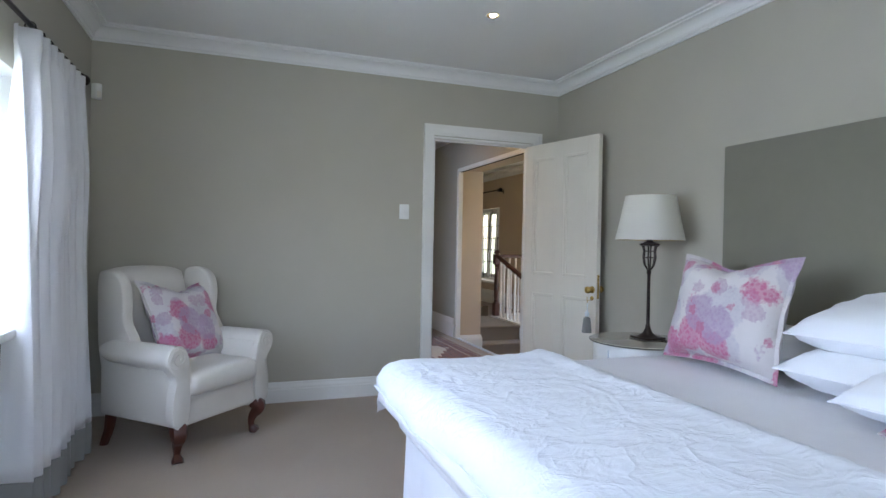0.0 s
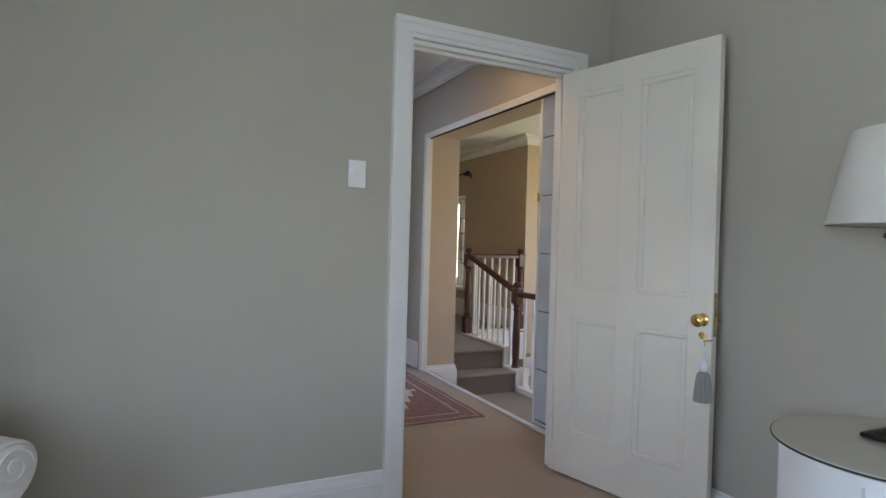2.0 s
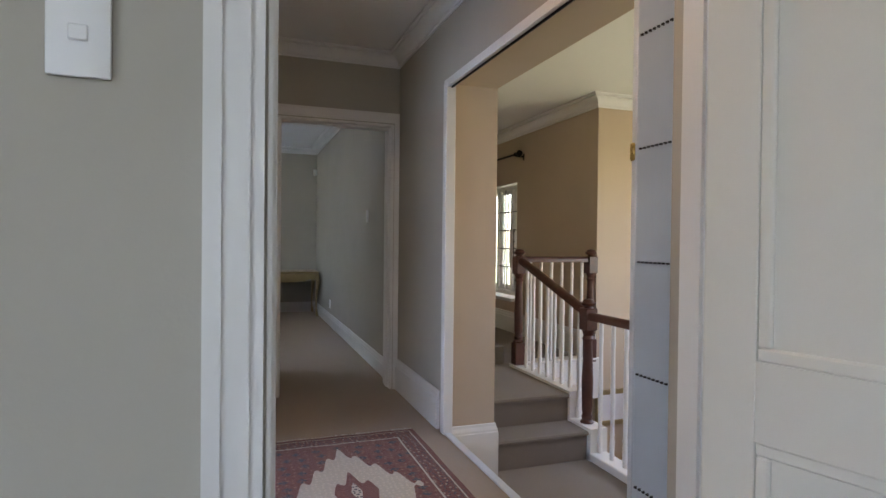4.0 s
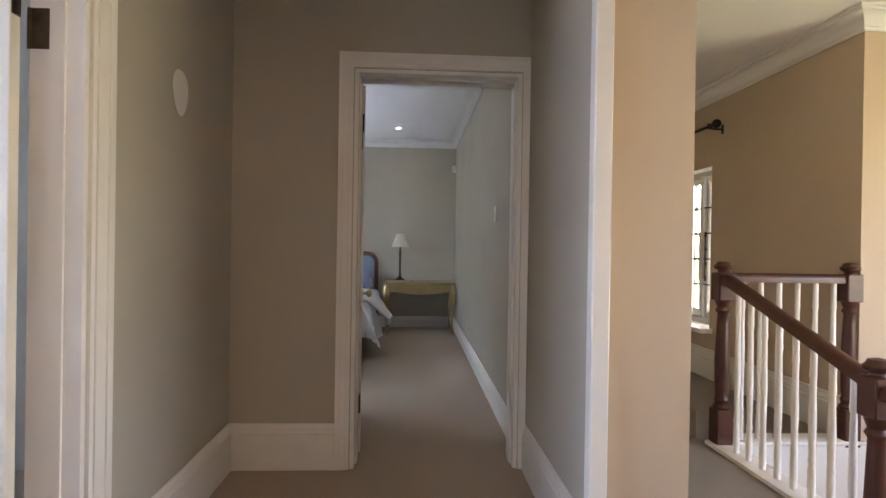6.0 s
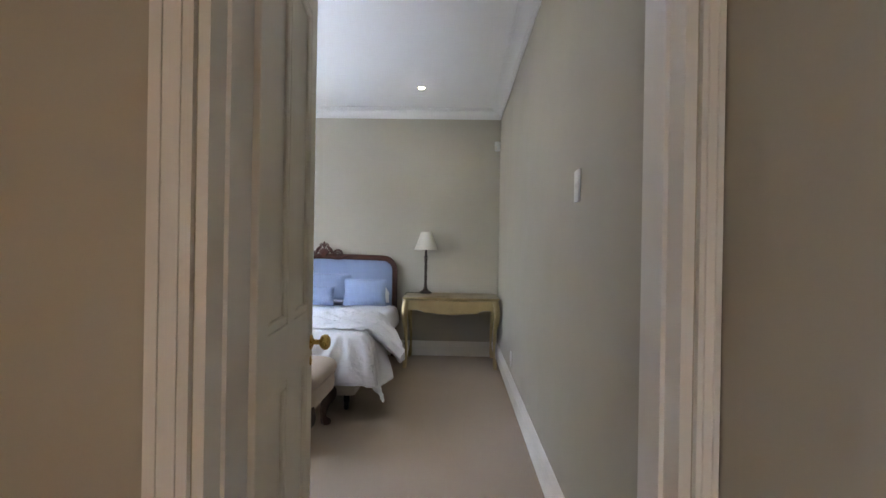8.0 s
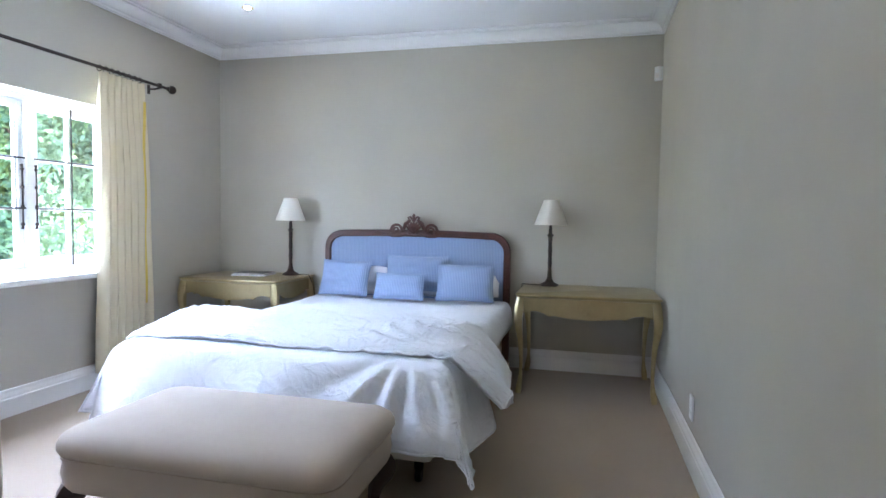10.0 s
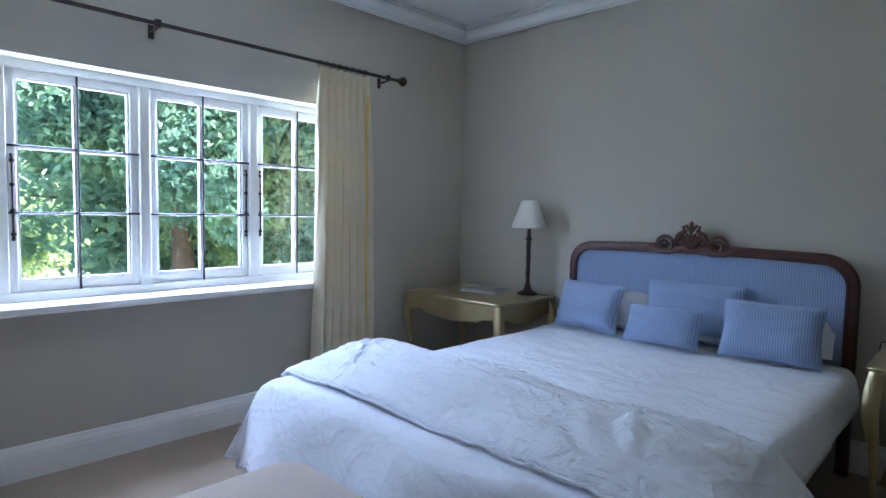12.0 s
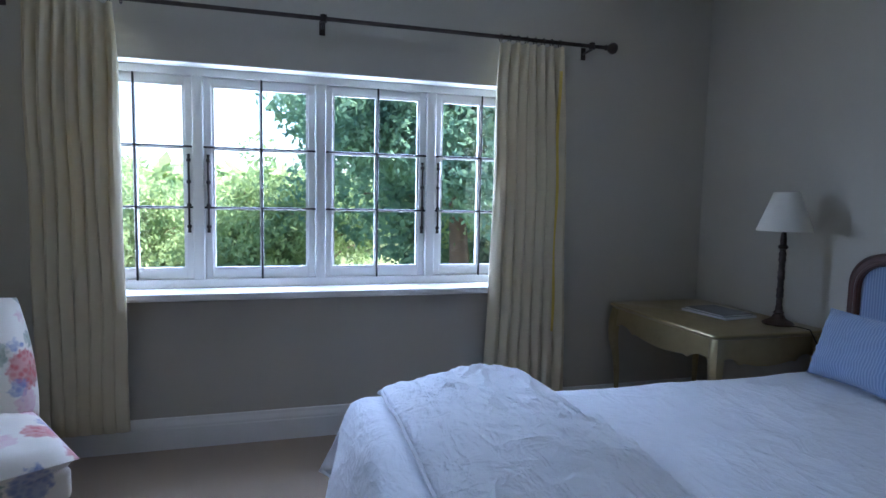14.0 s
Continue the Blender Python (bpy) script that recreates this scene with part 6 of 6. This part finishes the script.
wall_plate("light_switch", pose(1.205, 3.957, 1.455), 0.078, 0.118, "white light switch plate on the greige wall", "switch")
wall_plate("light_switch", pose(2.597, 8.605, 1.425, 0, 0, -90), 0.076, 0.122, "white light switch plate beside the door", "switch")
wall_plate("light_switch", pose(1.043, 5.10, 1.455, 0, 0, 90), 0.078, 0.118, "white light switch plate beside the side room door", "switch")
wall_plate("wall_socket", pose(2.597, 11.05, 0.29, 0, 0, -90), 0.075, 0.12, "white wall socket above the skirting", "socket", 2)


def sensor(x, y, z, rz):
    e = thing("motion_detector", x, y, z, rz, "small white alarm detector high in the corner", "sensor", "alarm detectors")
    bm = bmesh.new()
    prism(bm, [(-0.03, 0), (0.03, 0), (0.03, -0.022), (0.018, -0.045), (-0.018, -0.045), (-0.03, -0.022)], "z", -0.05, 0.05)
    bmesh.ops.bevel(bm, geom=bm.edges[:], offset=0.006, segments=2, affect="EDGES", profile=0.5)
    part("body", bm, M_PLASTIC, e)
    bm = bmesh.new()
    soft_box(bm, -0.015, 0.015, -0.049, -0.044, -0.04, 0.0, 0.002, 1)
    part("lens", bm, M_SHADE, e)


sensor(2.575, 12.655, 2.30, -35)
sensor(-0.945, 3.925, 2.17, 40)
bm = bmesh.new()
lathe(bm, [(0.001, 0), (0.085, 0.0), (0.088, 0.002), (0.075, 0.004), (0.001, 0.005)], 26, flute=0.06, flutes=3)
ob = mesh_object("filler_patch", bm, M_TRIM, None, True)
ob.matrix_world = pose(1.0405, 6.785, 1.785, 0, 90, 0) @ Matrix.Diagonal((1.05, 0.85, 1, 1))
tagged(ob, "pale unpainted filler patch on the greige wall", "wall patch")


def downlight(x, y, z, bulb=None):
    e = thing("downlight", x, y, z, 0, "lit recessed ceiling downlight with a metal rim", "ceiling light", "recessed downlights")
    bm = bmesh.new()
    n = 28
    rings = []
    for r, h in ((0.020, -0.001), (0.022, -0.003), (0.034, -0.006), (0.040, -0.004), (0.041, 0.001)):
        rings.append([bm.verts.new((r * math.cos(2 * math.pi * k / n), r * math.sin(2 * math.pi * k / n), h)) for k in range(n)])
    for a, b in zip(rings, rings[1:]):
        for k in range(n):
            bm.faces.new((a[k], a[(k + 1) % n], b[(k + 1) % n], b[k]))
    part("rim", bm, M_BRASS, e)
    bm = bmesh.new()
    lathe(bm, [(0.020, -0.0012), (0.018, -0.0022), (0.002, -0.0026)], 24)
    part("bulb", bm, bulb or M_SPOT, e, "glowing lamp face")


for x, y, z in ((1.42, 2.79, H1), (1.42, 0.6, H1), (1.78, 11.82, H2), (-0.35, 11.82, H2), (1.75, 9.15, H2), (-0.35, 9.15, H2)):
    downlight(x, y, z)
# unseen extra fitting, added to warm and brighten the hall
downlight(1.80, 4.65, HH, M_HALLFILL)

# ---- outdoors ----
bm = bmesh.new()
g = [[bm.verts.new((-400 + 20 * i, -400 + 20 * j, -3.1 + (0 if -15 < -400 + 20 * i else 0.0006 * (-15 - (-400 + 20 * i)) ** 1.75 * (0.6 + 0.4 * noise.noise(Vector((i * 0.2, j * 0.2, 0))))))) for i in range(41)] for j in range(41)]
for j in range(40):
    for i in range(40):
        bm.faces.new((g[j][i], g[j][i + 1], g[j + 1][i + 1], g[j + 1][i]))
structure("ground", bm, M_GRASS, "sunlit lawn falling away to wooded hills", "ground", True)
bm = bmesh.new()
for b in ((-1.4, 5.9, -1.9, -1.76, -3.1, -0.3), (-1.6, -1.45, -1.9, 13.0, -3.1, 0.0), (5.9, 6.04, -1.9, 13.0, -3.1, -0.3), (-1.4, 5.9, 12.91, 13.05, -3.1, -0.3)):
    box(bm, *b)
structure("wall_ground_storey", bm, M_BRICKDARK, "plastered lower storey of the house", "wall")


def tree(x, y, z, h, spread, leaves, seed, label, leafmat, size=0.066, low=0.28, stout=1.0):
    rnd = random.Random(seed)
    e = thing("tree", x, y, z, 0, label, "tree", "garden trees")
    bm = bmesh.new()
    lean = rnd.uniform(-0.3, 0.3)
    trunk = [(0, 0, 0), (lean * 0.3, 0.05, h * 0.2), (lean * 0.7, 0.1, h * 0.4), (lean, 0.0, h * 0.6), (lean, 0.1, h * 0.85)]
    tube(bm, trunk, [h * r * stout for r in (0.035, 0.028, 0.022, 0.014, 0.005)], 9)
    tips = []
    for i in range(22):
        k = rnd.uniform(low, 0.85)
        a = rnd.uniform(0, 6.28)
        r = spread * rnd.uniform(0.5, 1.0) * (1.15 - abs(k - 0.55))
        p0 = Vector((lean * min(1, k * 1.6), 0.05, h * k * 0.95))
        p2 = Vector((r * math.cos(a), r * math.sin(a), h * k + rnd.uniform(-0.05, 0.22) * h))
        p1 = p0.lerp(p2, 0.5) + Vector((0, 0, rnd.uniform(-0.1, 0.3)))
        tube(bm, [p0, p1, p2], [h * 0.011, h * 0.007, h * 0.003], 6)
        tips += [(p2, 1.0), (p1, 0.8), (p0.lerp(p2, 0.75), 0.9)]
    part("trunk", bm, M_BARK, e)
    vs, fs = [], []
    clumps = []
    for p, k in tips:
        for _ in range(3):
            clumps.append((p + Vector([rnd.gauss(0, spread * 0.16) for _ in range(3)]), spread * rnd.uniform(0.14, 0.3) * k))
    per = leaves // len(clumps)
    for c, r in clumps:
        for _ in range(per):
            d = Vector([rnd.gauss(0, 1) for _ in range(3)]).normalized()
            p = c + d * r * rnd.uniform(0.55, 1.0) ** 0.6
            u = Vector([rnd.gauss(0, 1) for _ in range(3)]).normalized()
            v = (d * 0.6 + Vector([rnd.gauss(0, 0.6) for _ in range(3)])).cross(u).normalized()
            s = size * rnd.uniform(0.6, 1.3)
            i = len(vs)
            vs += [p - u * s, p + v * s * 0.45, p + u * s, p - v * s * 0.45]
            fs.append((i, i + 1, i + 2, i + 3))
    me = bpy.data.meshes.new("crown")
    me.from_pydata([tuple(v) for v in vs], [], fs)
    me.materials.append(leafmat)
    cr = new("crown", me)
    cr.parent = e
    return e


def leaf_material(name, a, b):
    m = bpy.data.materials.new(name)
    m.use_nodes = True
    nt = m.node_tree
    p = nt.nodes["Principled BSDF"]
    p.inputs["Roughness"].default_value, p.inputs["Specular IOR Level"].default_value = 0.85, 0.15
    geo = nt.nodes.new("ShaderNodeNewGeometry")
    rp = nt.nodes.new("ShaderNodeValToRGB")
    rp.color_ramp.elements[0].color, rp.color_ramp.elements[1].color = (*a, 1), (*b, 1)
    co = nt.nodes.new("ShaderNodeTexCoord")
    clump = nt.nodes.new("ShaderNodeTexNoise")
    clump.inputs["Scale"].default_value, clump.inputs["Detail"].default_value = 1.3, 2
    nt.links.new(co.outputs["Object"], clump.inputs["Vector"])
    spread = nt.nodes.new("ShaderNodeMapRange")
    spread.inputs["From Min"].default_value, spread.inputs["From Max"].default_value = 0.36, 0.66
    nt.links.new(clump.outputs["Fac"], spread.inputs["Value"])
    both = nt.nodes.new("ShaderNodeMath")
    both.operation = "MULTIPLY_ADD"
    both.inputs[1].default_value = 0.3
    nt.links.new(geo.outputs["Random Per Island"], both.inputs[0])
    weight = nt.nodes.new("ShaderNodeMath")
    weight.operation = "MULTIPLY"
    weight.inputs[1].default_value = 0.7
    nt.links.new(spread.outputs["Result"], weight.inputs[0])
    nt.links.new(weight.outputs[0], both.inputs[2])
    nt.links.new(both.outputs[0], rp.inputs["Fac"])
    nt.links.new(rp.outputs["Color"], p.inputs["Base Color"])
    tr = nt.nodes.new("ShaderNodeBsdfTranslucent")
    nt.links.new(rp.outputs["Color"], tr.inputs["Color"])
    mx = nt.nodes.new("ShaderNodeMixShader")
    mx.inputs["Fac"].default_value = 0.5
    nt.links.new(p.outputs["BSDF"], mx.inputs[1])
    nt.links.new(tr.outputs["BSDF"], mx.inputs[2])
    nt.links.new(mx.outputs["Shader"], nt.nodes["Material Output"].inputs["Surface"])
    return m


ML1 = leaf_material("dark_leaves", (0.095, 0.185, 0.15), (0.22, 0.33, 0.19))
ML2 = leaf_material("bright_leaves", (0.15, 0.24, 0.12), (0.36, 0.44, 0.19))
tree(-9.0, 13.45, -3.1, 8.2, 2.6, 100000, 1, "broad leafy tree with reddish trunk outside the window", ML1, low=0.58, stout=1.15)
tree(-8.8, 16.3, -3.1, 7.6, 2.7, 100000, 2, "leafy garden tree with sunlit upper leaves", ML2, low=0.5)
tree(-8.0, 17.2, -3.1, 8.4, 2.8, 90000, 3, "broad dark leafy tree in the garden", ML1)
tree(-14.0, 14.0, -3.1, 9.0, 3.5, 26000, 4, "tall dark leafy tree further off", ML1, 0.13)
for i, (x, y, h, s) in enumerate(((-17, 9.0, 4.6, 2.4), (-19, 6.2, 4.4, 2.6), (-22, 11.5, 5.6, 3.0), (-16, 3.5, 4.2, 2.4), (-24, 2.5, 5.5, 3.0))):
    tree(x, y, -3.1, h, s, 26000, 10 + i, "rounded sunlit garden shrub beyond the lawn", ML2, 0.09)

# far woods as one mass of leaves
rnd = random.Random(77)
vs, fs = [], []
for _ in range(260):
    a = rnd.uniform(radians(150), radians(212))
    dist = rnd.uniform(45, 120)
    cx, cy = dist * math.cos(a), 10 + dist * math.sin(a)
    r = rnd.uniform(2.5, 5.0)
    zc = -3.1 + 0.0006 * max(0, -15 - cx) ** 1.75 * 0.6 + r * 0.6
    for _ in range(70):
        d = Vector([rnd.gauss(0, 1) for _ in range(3)]).normalized()
        p = Vector((cx, cy, zc)) + Vector((d.x * r, d.y * r, abs(d.z) * r * 0.9))
        u = Vector([rnd.gauss(0, 1) for _ in range(3)]).normalized()
        v = d.cross(u).normalized()
        s = rnd.uniform(0.4, 0.9)
        i = len(vs)
        vs += [p - u * s, p + v * s * 0.6, p + u * s, p - v * s * 0.6]
        fs.append((i, i + 1, i + 2, i + 3))
me = bpy.data.meshes.new("far_woods")
me.from_pydata([tuple(v) for v in vs], [], fs)
me.materials.append(ML2)
tagged(new("far_woods", me), "hazy green wooded hillside", "woods", "", "stuff")
